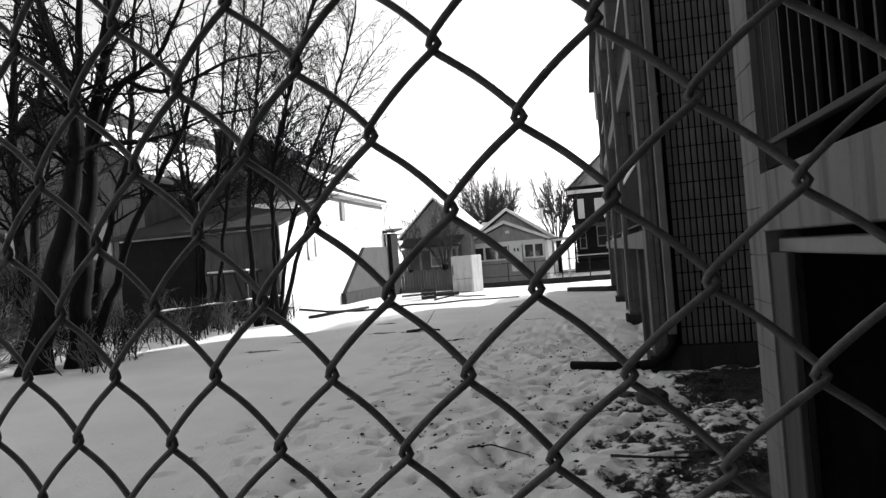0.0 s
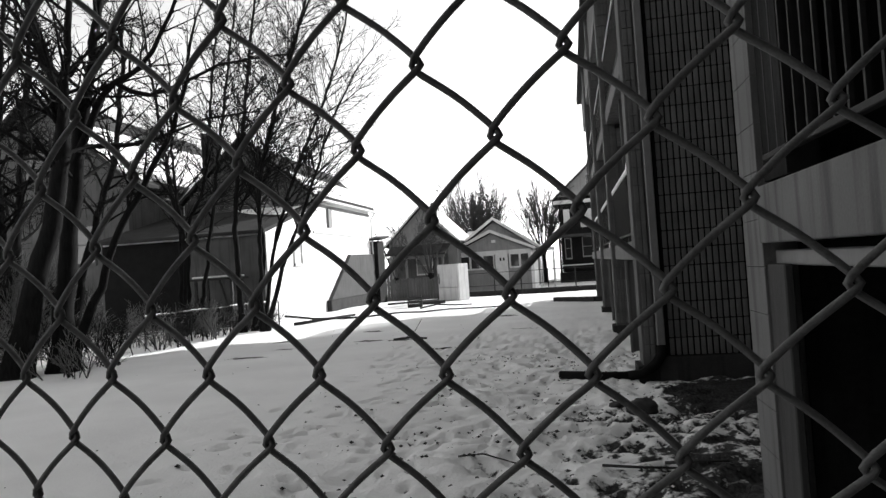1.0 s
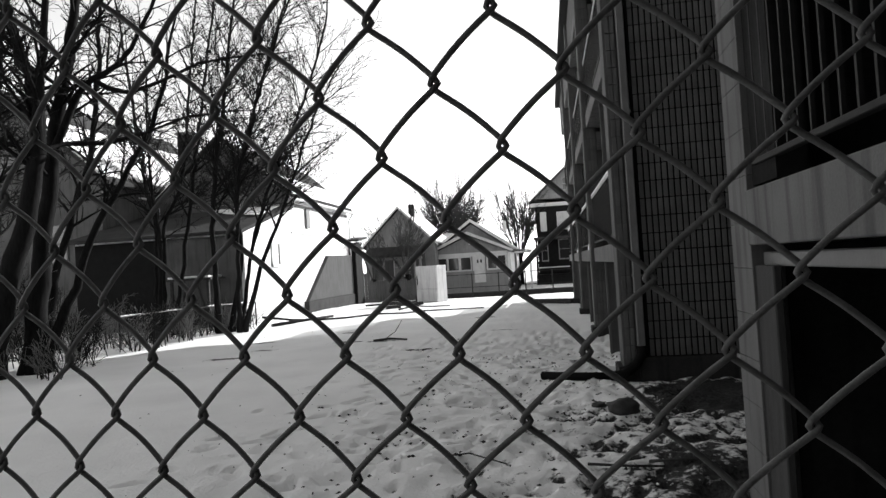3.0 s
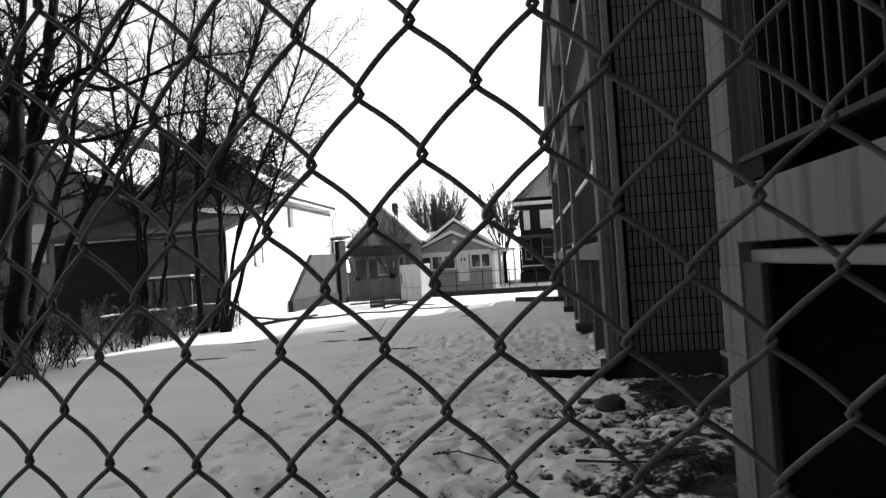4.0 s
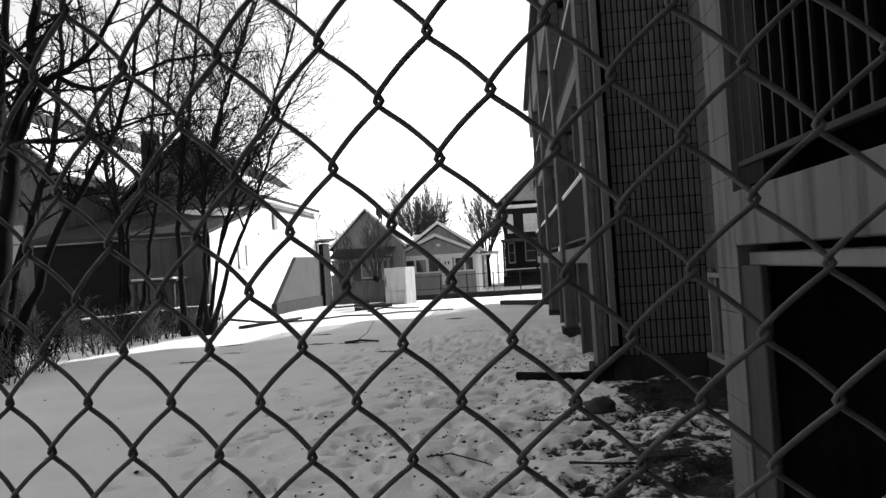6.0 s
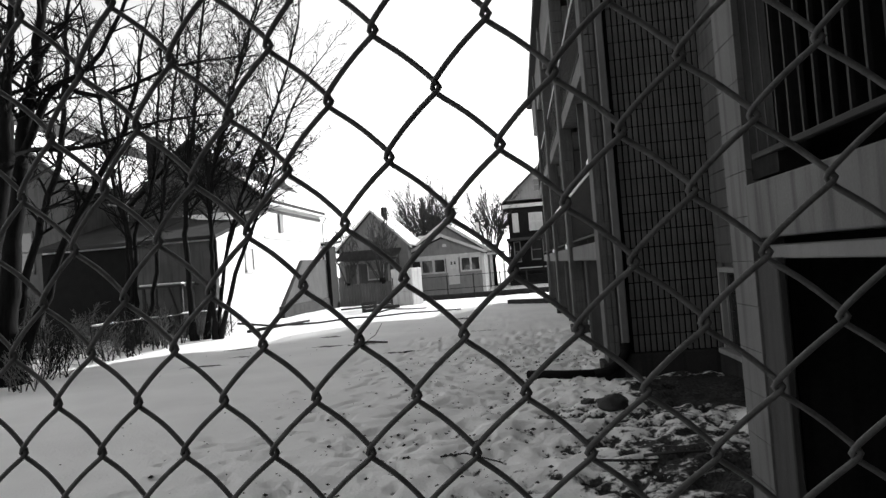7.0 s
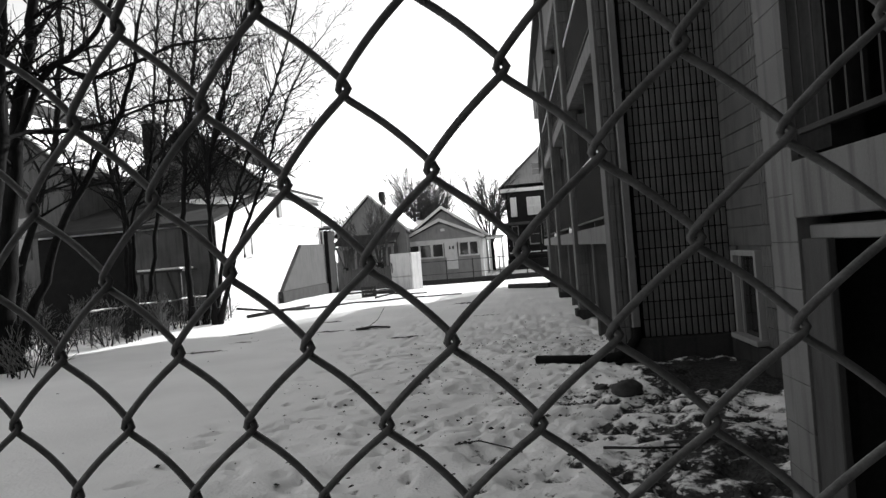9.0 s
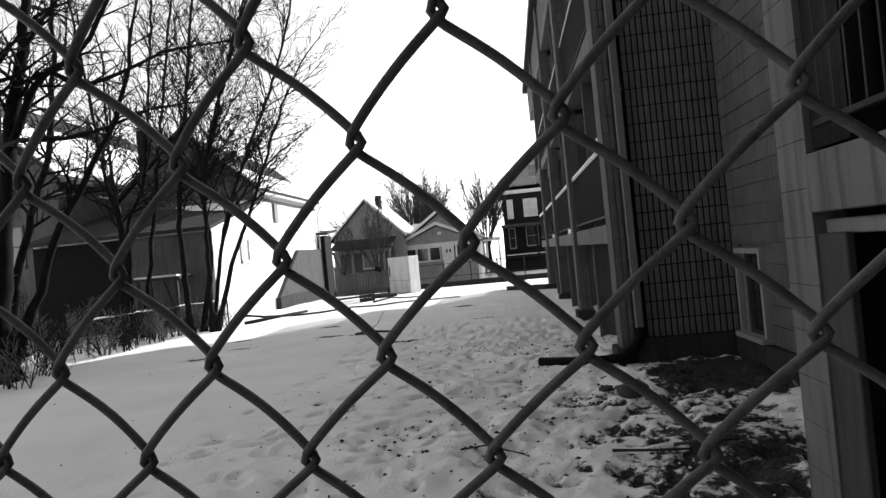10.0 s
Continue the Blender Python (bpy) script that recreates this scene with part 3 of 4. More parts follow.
# near stretch of foundation is coloured white for the sun on it
part("foundation", box((WX - 0.1, 20.5, -0.4), (WX + 0.035, 25.7, 0.52)), M_WHITE, house_w)
part("frieze", box((WX, 24.72, 4.36), (WX + 0.04, 32.38, 4.48)), M_GREYSIDE, house_w, "grey board under the eave")
part("window_hood", box((WX, 26.35, 3.55), (WX + 0.09, 26.75, 4.34)), M_GREYSIDE, house_w, "narrow grey shutter")
# thin grey panel standing in for a slanted shadow on this wall
shadow_shape = slab([(WX + 0.004, 25.95, 0.50), (WX + 0.004, 32.38, 0.50), (WX + 0.004, 32.38, 2.44), (WX + 0.004, 28.75, 2.40)], (0.16, 0, 0))
part("wall_shadow_panel", shadow_shape, M_WALL_SHADOW, house_w, "grey panel in the shape of a shadow on the white wall")
# far stretch of foundation, its shadow put in as a dark colour
part("foundation", box((WX - 0.1, 25.75, -0.4), (WX + 0.22, 32.4, 0.49), bevel=0.015), M_FOUND, house_w, "concrete foundation wall, coloured dark for the shadow on it")
part("corner_board", box((WX - 0.09, 20.43, -0.3), (WX + 0.03, 20.60, 3.1)), M_WHITE, house_w)
part("belt_board", box((WX, 24.7, 3.26), (WX + 0.05, 32.4, 3.34)), M_WHITE, house_w)
part("gutter", tube([(WX + 0.28, 24.5, 4.60), (WX + 0.28, 32.6, 4.58)], 0.07, 8), M_WHITE, house_w)
part("downpipe", tube([(WX + 0.28, 32.5, 4.54), (WX + 0.12, 32.3, 4.2), (WX + 0.12, 32.3, 0.3)], 0.045, 8), M_WHITE, house_w)
window(house_w, (WX, 22.75, 2.05), 0.65, 0.75, "+x", pane=M_METALBOX)
window(house_w, (-12.2, 24.64, 4.1), 0.6, 0.95, "-y", frame=M_DARK_SHADE_SIDE)
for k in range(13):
    part("board", box((-12.89, 20.425, 0.0 + 0.23 * k), (WX - 0.10, 20.4395, 0.222 + 0.23 * k)), M_DARK_SHADE_SIDE, house_w)
part("chimney", box((-15.05, 25.4, 3.0), (-14.5, 25.95, 7.75), bevel=0.02), M_BRICK, house_w, "dark brick chimney")
part("chimney_cap", box((-15.12, 25.33, 7.75), (-14.43, 26.02, 7.86)), M_CONC, house_w)

# dark timber porch at its far end
porch = thing("timber_porch", "dark unpainted timber back porch at the end of the white house, near-black for shadow", "porch")
# dark timber, made near-black to stand for the shadow on it
part("wall", box((WX - 0.6, 32.42, -0.4), (WX + 0.35, 33.6, 3.1)), M_BRICK, porch)
for q in range(5):
    part("board", box((WX - 0.6 + 0.19 * q, 32.385, -0.3), (WX - 0.6 + 0.19 * q + 0.175, 32.417, 3.05)), M_BRICK, porch)
part("roof", slab([(WX - 0.8, 32.2, 3.12), (WX + 0.6, 32.2, 3.12), (WX + 0.6, 33.9, 3.3), (WX - 0.8, 33.9, 3.3)], (0, 0, 0.12)), M_ROOF, porch)

# dark gabled house farther to the side
house_d = thing("dark_gabled_house", "tall dark gabled house behind bare trees", "house")
part("wall", gable_walls(-24.0, -16.2, 22.0, 33.0, -0.3, 5.6, 9.0, "y"), M_DARK_SHADE_SIDE, house_d)
roof_slopes(house_d, -24.0, -16.2, 22.0, 33.0, 5.7, 9.15, "y", over=0.35, snow_cover=(0.3, 0.95))
window(house_d, (-20.6, 22.0, 5.9), 0.9, 1.2, "-y", frame=M_DARK_SHADE_SIDE)
window(house_d, (-22.6, 22.0, 2.6), 0.9, 1.4, "-y", frame=M_DARK_SHADE_SIDE)
window(house_d, (-18.6, 22.0, 2.6), 0.9, 1.4, "-y", frame=M_DARK_SHADE_SIDE)

# bungalow across the street
BY = 49.0
bung = thing("bungalow", "small grey bungalow with a snowy gable roof and glazed front porch", "house")
part("wall", gable_walls(-8.7, -2.75, BY + 1.8, BY + 11, -0.9, 2.7, 4.75, "y"), M_GREYSIDE, bung)
roof_slopes(bung, -8.7, -2.75, BY + 1.8, BY + 11, 2.75, 4.85, "y", over=0.45)
part("porch_wall", box((-8.6, BY, -0.9), (-2.95, BY + 1.8, 1.15)), M_GREYSIDE, bung)
part("porch_gable", slab([(-8.75, BY, 2.5), (-2.85, BY, 2.5), (-5.8, BY, 3.75)], (0, 1.8, 0)), M_GREYSIDE, bung)
roof_slopes(bung, -8.75, -2.85, BY, BY + 1.8, 2.52, 3.82, "y", over=0.3, thick=0.1, snow=0.08)
part("porch_beam", box((-8.65, BY - 0.02, 2.22), (-2.9, BY + 0.2, 2.5)), M_WHITE, bung)
part("door", box((-5.45, BY - 0.05, 0.25), (-4.62, BY + 0.05, 2.22)), M_WHITE, bung, "white front door")
part("door_light", box((-5.22, BY - 0.06, 1.72), (-5.10, BY - 0.05, 1.95)), M_GLASS, bung)
part("door_light", box((-4.97, BY - 0.06, 1.72), (-4.85, BY - 0.05, 1.95)), M_GLASS, bung)
for xw, ww in ((-8.5, 1.0), (-7.35, 0.75), (-6.45, 0.75), (-4.4, 0.6), (-3.65, 0.55)):
    window(bung, (xw, BY + 0.0, 1.25), ww, 0.9, "-y", bars=0)
for xw in (-8.62, -7.45, -6.52, -5.55, -4.52, -3.75, -3.02):
    part("porch_post", box((xw, BY - 0.06, 1.15), (xw + 0.10, BY + 0.06, 2.3)), M_WHITE, bung)
# sunlight on the grey bungalow's side, put in as white siding
part("side_wall", box((-2.95, BY + 0.3, -0.9), (-2.72, BY + 6.0, 2.4)), M_SIDING, bung, "side wall coloured white for the sun on it")
part("roof_vent", tube([(-3.3, BY + 5, 4.2), (-3.3, BY + 5, 5.0)], 0.12, 8), M_WHITE, bung)
for (ym, half, ez, rz_, xm) in ((BY + 1.33, 3.42, 2.44, 4.85, -5.725), (BY - 0.32, 3.25, 2.39, 3.82, -5.8)):
    for sgn in (-1, 1):
        part("barge_board", slab([(xm, ym, rz_ + 0.02), (xm + sgn * half, ym, ez + 0.02), (xm + sgn * half, ym, ez + 0.24), (xm, ym, rz_ + 0.26)], (0, -0.05, 0)), M_WHITE, bung)
part("gable_vent", box((-5.75, BY - 0.03, 3.1), (-5.45, BY, 3.3)), M_WHITE, bung)

carport = thing("carport_frame", "thin pale carport frame beside the bungalow", "carport")
for xw in (-2.3, -1.35):
    for yw in (49.2, 52.0):
        part("post", box((xw, yw, -0.7), (xw + 0.09, yw + 0.09, 2.25)), M_WHITE, carport)
part("beam", box((-2.45, 49.15, 2.251), (-1.15, 49.3, 2.4)), M_WHITE, carport)
part("roof", slab([(-2.6, 49.0, 2.55), (-1.1, 49.0, 2.41), (-1.1, 52.4, 2.41), (-2.6, 52.4, 2.55)], (0, 0, 0.06)), M_GREYSIDE, carport)

# dark brick house with a pale gable
hb = thing("brick_house", "dark brick two-storey house with a pale front gable and white windows", "house")
part("wall", box((-0.75, 53.0, -0.8), (8.0, 63.0, 6.1)), M_BRICK, hb)
part("gable", slab([(-0.9, 52.95, 6.45), (8.1, 52.95, 6.45), (3.6, 52.95, 10.3)], (0, 9.5, 0)), M_PALESIDE, hb, "pale shingled gable")
roof_slopes(hb, -0.75, 8.0, 53.0, 62.5, 6.5, 10.4, "y", over=0.5, snow_cover=(0.1, 0.98))
part("cornice", box((-1.15, 52.6, 5.85), (8.3, 53.2, 6.12)), M_WHITE, hb)
window(hb, (-0.35, 53.0, 4.0), 0.35, 1.35, "-y", pane=M_WHITE)
window(hb, (0.95, 53.0, 4.05), 0.95, 1.25, "-y", pane=M_METALBOX)
window(hb, (0.95, 53.0, 1.7), 0.85, 1.45, "-y", frame=M_GREYSIDE)
window(hb, (-0.4, 53.0, 1.6), 0.4, 1.5, "-y", frame=M_GREYSIDE)
part("porch_roof", box((-1.0, 51.2, 3.2), (4.5, 53.0, 3.4)), M_ROOF, hb)
for xw in (-0.9, 1.6, 3.9):
    part("porch_post", box((xw, 51.3, -0.6), (xw + 0.16, 51.46, 3.2)), M_BRICK, hb)
part("porch_rail", box((-0.9, 51.34, 1.0), (4.0, 51.42, 1.08)), M_WHITE, hb)
part("porch_base", box((-0.95, 51.25, -0.8), (4.4, 53.0, 0.5)), M_BRICK, hb)
window(hb, (1.5, 52.95, 7.1), 0.6, 0.9, "-y", frame=M_GREYSIDE)
FARTHER = 1.13
hb.scale = (FARTHER,) * 3
hb.location = Vector((-0.2, -0.3, 1.57)) * (1 - FARTHER)

# dark house with a steep roof and a deep porch
hd = thing("steep_roofed_house", "pale gabled house with a snowy steep roof and a shaded porch", "house")
part("wall", gable_walls(-13.2, -8.1, 47.5, 56, -0.9, 3.5, 5.95, "y"), M_PALESIDE, hd)
roof_slopes(hd, -13.2, -8.1, 47.5, 56, 3.5, 6.05, "y", over=0.3, thick=0.1, snow_cover=(0.02, 0.97))
for sgn in (-1, 1):
    part("barge_board", slab([(-10.65, 47.15, 6.03), (-10.65 + sgn * 2.9, 47.15, 3.14), (-10.65 + sgn * 2.9, 47.15, 3.32), (-10.65, 47.15, 6.21)], (0, -0.06, 0)), M_WHITE, hd)
part("porch_roof", slab([(-13.0, 45.4, 2.55), (-8.6, 45.4, 2.45), (-8.6, 47.5, 3.15), (-13.0, 47.5, 3.15)], (0, 0, 0.12)), M_ROOF, hd)
part("porch_wall", box((-12.8, 45.7, -0.9), (-8.8, 45.8, 0.85)), M_DARK_SHADE_SIDE, hd)
part("porch_inside", box((-12.8, 47.30, 0.85), (-8.8, 47.46, 2.9)), M_DARK_SHADE_SIDE, hd)
for xw in (-12.8, -11.6, -9.35, -8.95):
    part("porch_post", box((xw, 45.6, 0.85), (xw + 0.14, 45.8, 2.45)), M_PALESIDE, hd)
part("porch_beam", box((-12.85, 45.58, 2.25), (-8.75, 45.8, 2.45)), M_GREYSIDE, hd)
window(hd, (-11.1, 47.29, 1.15), 1.1, 1.2, "-y", pane=M_PALESIDE)
window(hd, (-10.95, 47.49, 3.7), 0.6, 1.0, "-y", frame=M_GREYSIDE)
part("chimney", box((-10.2, 49, 4.9), (-9.8, 49.4, 6.45)), M_BRICK, hd)

# the pale dormered house between, deeper in the street
ho = thing("dormered_house", "pale house with snow on its eaves behind a porch", "house")
part("wall", gable_walls(-9.0, -7.2, 58, 64, -0.9, 3.9, 4.5, "x"), M_PALESIDE, ho)
roof_slopes(ho, -9.0, -7.2, 58, 64, 3.9, 4.5, "x", over=0.25, thick=0.1, snow=0.06)
for xw in (-8.7, -8.0):
    window(ho, (xw, 58, 2.8), 0.5, 0.9, "-y", frame=M_GREYSIDE)

screen = thing("board_fence", "dark weathered board fence beyond the white house", "fence")
for q in range(30):
    x = -11.6 + 0.16 * q
    part("board", box((x, 35.0, -0.4), (x + 0.145, 35.025, (1.45 if q < 12 else 0.95) + 0.03 * (q * 7 % 5))), M_DARK_SHADE_SIDE, screen)
for z in (0.0, 0.7):
    part("rail", box((-11.6, 35.027, z), (-6.82, 35.07, z + 0.09)), M_DARK_SHADE_SIDE, screen)

edging = tagged(finish("low_retaining_wall", box((-7.0, 34.0, -0.5), (3.0, 34.3, 0.16), bevel=0.02), M_FOUND), "low dark concrete retaining wall at the yard end", "wall", kind="structure")

# street between yard and houses
road_bm = box((-60, 38.0, -0.42), (60, 43.5, -0.27))
road = tagged(finish("road", road_bm, M_ROAD), "wet dark asphalt street with slush", "road", kind="structure")
kerb = tagged(finish("kerb", box((-60, 37.7, -0.5), (60, 37.99, -0.14), bevel=0.02), M_CONC), "pale concrete kerb along the street", "kerb", kind="structure")


# ---- bare trees ----
def grow(rng, start, way, length, radius, level, spec, out):
    """Polylines of one limb and, by the levels of spec, all that grows on it."""
    wig, lift, gap, first, ratio, spread, taper = spec[level][:7]
    n = max(3, int(length / (0.45 if level == 0 else 0.28 if level == 1 else 0.2)))
    p, d, pts, rad = Vector(start), Vector(way).normalized(), [], []
    for k in range(n + 1):
        f = k / n
        pts.append(p.copy())
        rad.append(max(spec[-1][7], radius * (1 - taper * f)))
        d = (d + Vector((rng.gauss(0, wig), rng.gauss(0, wig), rng.gauss(0, wig) + lift))).normalized()
        p = p + d * (length / n)
    out.append((level, pts, rad))
    if level + 1 >= len(spec):
        return
    count = int(length * (1 - first) / gap)
    for c in range(count):
        f = first + (1 - first) * (c + rng.random()) / max(1, count)
        k = min(n - 1, int(f * n))
        at = pts[k].lerp(pts[k + 1], f * n - k)
        dd = (pts[k + 1] - pts[k]).normalized()
        side = dd.orthogonal().normalized()
        side.rotate(Matrix.Rotation(rng.uniform(0, 6.283), 3, dd))
        ang = spread * rng.uniform(0.65, 1.25)
        w = dd * math.cos(ang) + side * math.sin(ang)
        ln = length * ratio * (1.12 - 0.75 * f) * rng.uniform(0.6, 1.2)
        if ln > 0.10:
            grow(rng, at, w, ln, max(spec[-1][7], rad[k] * 0.55), level + 1, spec, out)


def limbs_mesh(name, lines, sides, material, parent, kind=""):
    V, Q, base = [], [], 0
    ang = np.arange(sides) * 2 * math.pi / sides
    ca, sa = np.cos(ang), np.sin(ang)
    for pts, rad in lines:
        P = np.array(pts)
        D = np.gradient(P, axis=0)
        D /= np.linalg.norm(D, axis=1, keepdims=True) + 1e-9
        ref = np.array([0.31, 0.17, 0.93]) if abs(D[0, 2]) < 0.8 else np.array([1.0, 0.2, 0.1])
        S = np.cross(D, ref)
        S /= np.linalg.norm(S, axis=1, keepdims=True) + 1e-9
        U = np.cross(D, S)
        R = np.array(rad)[:, None, None]
        ring = P[:, None] + R * (ca[None, :, None] * S[:, None] + sa[None, :, None] * U[:, None])
        n = len(P)
        ids = base + np.arange(n * sides).reshape(n, sides)
        nxt = np.roll(ids, -1, axis=1)
        V.append(ring.reshape(-1, 3))
        Q.append(np.stack([ids[:-1].ravel(), nxt[:-1].ravel(), nxt[1:].ravel(), ids[1:].ravel()], 1))
        base += n * sides
    ob = mesh_ob(name, np.concatenate(V).tolist(), np.concatenate(Q).tolist(), material, parent, smooth=True)
    return tagged(ob, kind=kind) if kind else ob


# wiggle, lift, gap between side limbs, first limb, length ratio, spread, taper
# and, with the last level, the thinnest twig
SHRUB = [(0.08, 0.03, 0.09, 0.12, 0.5, 0.5, 0.8), (0.14, 0.02, 0.08, 0.1, 0.5, 0.6, 0.8), (0.15, 0.0, 0.22, 0.1, 0.45, 0.6, 0.8, 0.0042)]
WEED = [(0.1, 0.0, 0.05, 0.3, 0.9, 0.6, 0.6), (0.15, 0.0, 0.2, 0.1, 0.4, 0.6, 0.6, 0.0013)]
FAR = [(0.04, 0.0, 0.22, 0.3, 0.42, 0.38, 0.75), (0.07, 0.02, 0.24, 0.15, 0.5, 0.42, 0.7), (0.1, 0.02, 0.4, 0.1, 0.5, 0.5, 0.7, 0.0135)]


def tree(name, label, stems, spec, seed, group="", twig=M_TWIG, bark=M_BARK):
    """stems: base x, y, the way up, length, foot radius."""
    low = "shrub" in name
    t = thing(name, label, "shrub" if low else "tree", group)
    rng = random.Random(seed)
    lines = []
    for x, y, way, length, r in stems:
        grow(rng, (x, y, gz(x, y) - 0.15), way, length, r, 0, spec, lines)
    for lv, pts, rad in lines:
        if lv == 0:
            limbs_mesh("stem" if low else "trunk", [(pts, [rad[0] * (1 if low else 1.7)] + [rad[1] * 1.1] + rad[2:])], 9, bark, t)
        elif lv == 1 and not low and spec is not FAR:
            limbs_mesh("limb", [(pts, rad)], 5, bark, t)
    rest = [(p, r) for lv, p, r in lines if lv >= (1 if low or spec is FAR else 2)]
    limbs_mesh("crown", rest, 3, twig, t, "stuff")
    return t


def bent(points, r0, r1, rng, step=0.3):
    """A smooth, slightly crooked stem through a few places, with its radii."""
    P = [Vector(p) for p in points]
    P = [2 * P[0] - P[1]] + P + [2 * P[-1] - P[-2]]
    pts = []
    for k in range(1, len(P) - 2):
        n = max(2, int((P[k + 1] - P[k]).length / step))
        for q in range(n):
            f = q / n
            pts.append(0.5 * (2 * P[k] + (P[k + 1] - P[k - 1]) * f + (2 * P[k - 1] - 5 * P[k] + 4 * P[k + 1] - P[k + 2]) * f * f
                              + (3 * P[k] - P[k - 1] - 3 * P[k + 1] + P[k + 2]) * f ** 3) + Vector((rng.gauss(0, 0.02), rng.gauss(0, 0.02), 0)))
    pts.append(P[-2])
    return pts, [r0 + (r1 - r0) * (k / (len(pts) - 1)) ** 0.8 for k in range(len(pts))]


def stem_tree(label, stems, spec, seed, twig=M_TWIG, bark=M_BARK, flare=1.5):
    """stems: places from foot to tip, foot radius, tip radius, side-limb length, first limb."""
    t, rng, lines = thing("bare_tree", label, "tree"), random.Random(seed), []
    for points, r0, r1, reach, first in stems:
        pts, rad = bent(points, r0, r1, rng)
        if points[0][2] < 0.3:
            rad[0], rad[1] = rad[0] * flare, rad[1] * (0.5 + 0.5 * flare)
        limbs_mesh("trunk", [(pts, rad)], 10, bark, t)
        total = len(pts) - 1
        count = int(total * 0.3 * (1 - first) / spec[0][2])
        for c in range(count):
            f = first + (1 - first) * (c + rng.random()) / count
            k = min(total - 1, int(f * total))
            dd = (pts[k + 1] - pts[k]).normalized()
            side = dd.orthogonal().normalized()
            side.rotate(Matrix.Rotation(rng.uniform(0, 6.283), 3, dd))
            ang = spec[0][5] * rng.uniform(0.6, 1.25)
            way = dd * math.cos(ang) + side * math.sin(ang) + Vector((0, 0, 0.15))
            grow(rng, pts[k], way, reach * (1.1 - 0.5 * f) * rng.uniform(0.5, 1.2), min(rad[k] * 0.5, 0.045), 1, spec, lines)
        grow(rng, pts[-1], pts[-1] - pts[-2], reach * 0.8, r1, 1, spec, lines)
    for lv, pts, rad in lines:
        if lv == 1:
            limbs_mesh("limb", [(pts, rad)], 5, bark, t)
    limbs_mesh("crown", [(p, r) for lv, p, r in lines if lv >= 2], 3, twig, t, "stuff")
    return t


# wiggle, lift, gap between side limbs, first limb, length ratio, spread, taper (and the thinnest twig)
OAK = [(0, 0, 0.16, 0, 0, 1.0, 0), (0.11, 0.01, 0.16, 0.10, 0.46, 0.75, 0.85), (0.14, 0.01, 0.115, 0.08, 0.52, 0.7, 0.82), (0.17, 0.0, 0.17, 0.1, 0.55, 0.7, 0.8, 0.005)]
VASE = [(0, 0, 0.17, 0, 0, 0.9, 0), (0.10, 0.015, 0.17, 0.10, 0.44, 0.6, 0.85), (0.13, 0.01, 0.13, 0.08, 0.55, 0.6, 0.82), (0.16, 0.0, 0.24, 0.1, 0.55, 0.65, 0.8, 0.0062)]
stem_tree("big dark bare tree with two thick trunks", [
    ([(-10.3, 10.4, -0.1), (-9.95, 10.4, 1.3), (-9.4, 10.4, 2.8), (-9.1, 10.4, 4.1), (-9.2, 10.5, 5.3), (-9.75, 10.6, 6.8), (-10.1, 10.7, 8.2)], 0.25, 0.06, 2.4, 0.45),
    ([(-9.1, 10.4, 4.0), (-8.9, 10.3, 5.2), (-8.6, 10.2, 6.6), (-8.5, 10.1, 8.0)], 0.11, 0.04, 2.0, 0.2)], OAK, 5)
stem_tree("dark bare tree with a thick trunk and long side limbs", [
    ([(-9.95, 11.1, -0.1), (-9.75, 11.1, 1.7), (-9.55, 11.1, 3.0), (-9.3, 11.1, 4.4), (-9.0, 11.1, 5.7), (-8.75, 11.1, 6.8), (-8.6, 11.2, 8.6)], 0.24, 0.05, 2.2, 0.45),
    ([(-9.4, 11.1, 4.0), (-8.66, 11.0, 5.3), (-7.8, 11.0, 5.75), (-7.3, 11.0, 6.35), (-6.9, 11.0, 7.1)], 0.085, 0.03, 1.7, 0.3),
    ([(-8.3, 11.0, 5.5), (-7.6, 11.0, 5.2), (-6.1, 10.9, 5.55), (-4.9, 10.9, 5.6)], 0.05, 0.015, 1.1, 0.2),
    ([(-9.3, 11.1, 4.4), (-8.0, 11.2, 4.35), (-6.6, 11.3, 4.7), (-5.6, 11.4, 4.75)], 0.05, 0.012, 1.1, 0.2),
    ([(-9.75, 11.2, 0.3), (-9.14, 11.3, 1.6), (-8.6, 11.3, 2.8), (-7.9, 11.3, 3.8), (-7.2, 11.3, 4.9), (-6.9, 11.3, 6.2)], 0.10, 0.03, 1.5, 0.45)], OAK, 8)
stem_tree("dark bare tree in a thicket beyond the fence", [
    ([(-12.6, 12.4, -0.1), (-12.4, 12.4, 2.2), (-12.5, 12.4, 4.5), (-12.1, 12.4, 8.0)], 0.17, 0.05, 2.3, 0.35),
    ([(-11.6, 13.4, -0.1), (-11.1, 13.4, 2.4), (-10.2, 13.4, 4.8), (-9.8, 13.4, 8.0)], 0.11, 0.04, 2.0, 0.4)], OAK, 27)
stem_tree("dark bare tree standing before a gabled house", [
    ([(-15.2, 15.5, -0.1), (-15.0, 15.5, 3.0), (-14.6, 15.5, 6.0), (-14.2, 15.5, 9.0)], 0.17, 0.05, 2.6, 0.35)], OAK, 21)
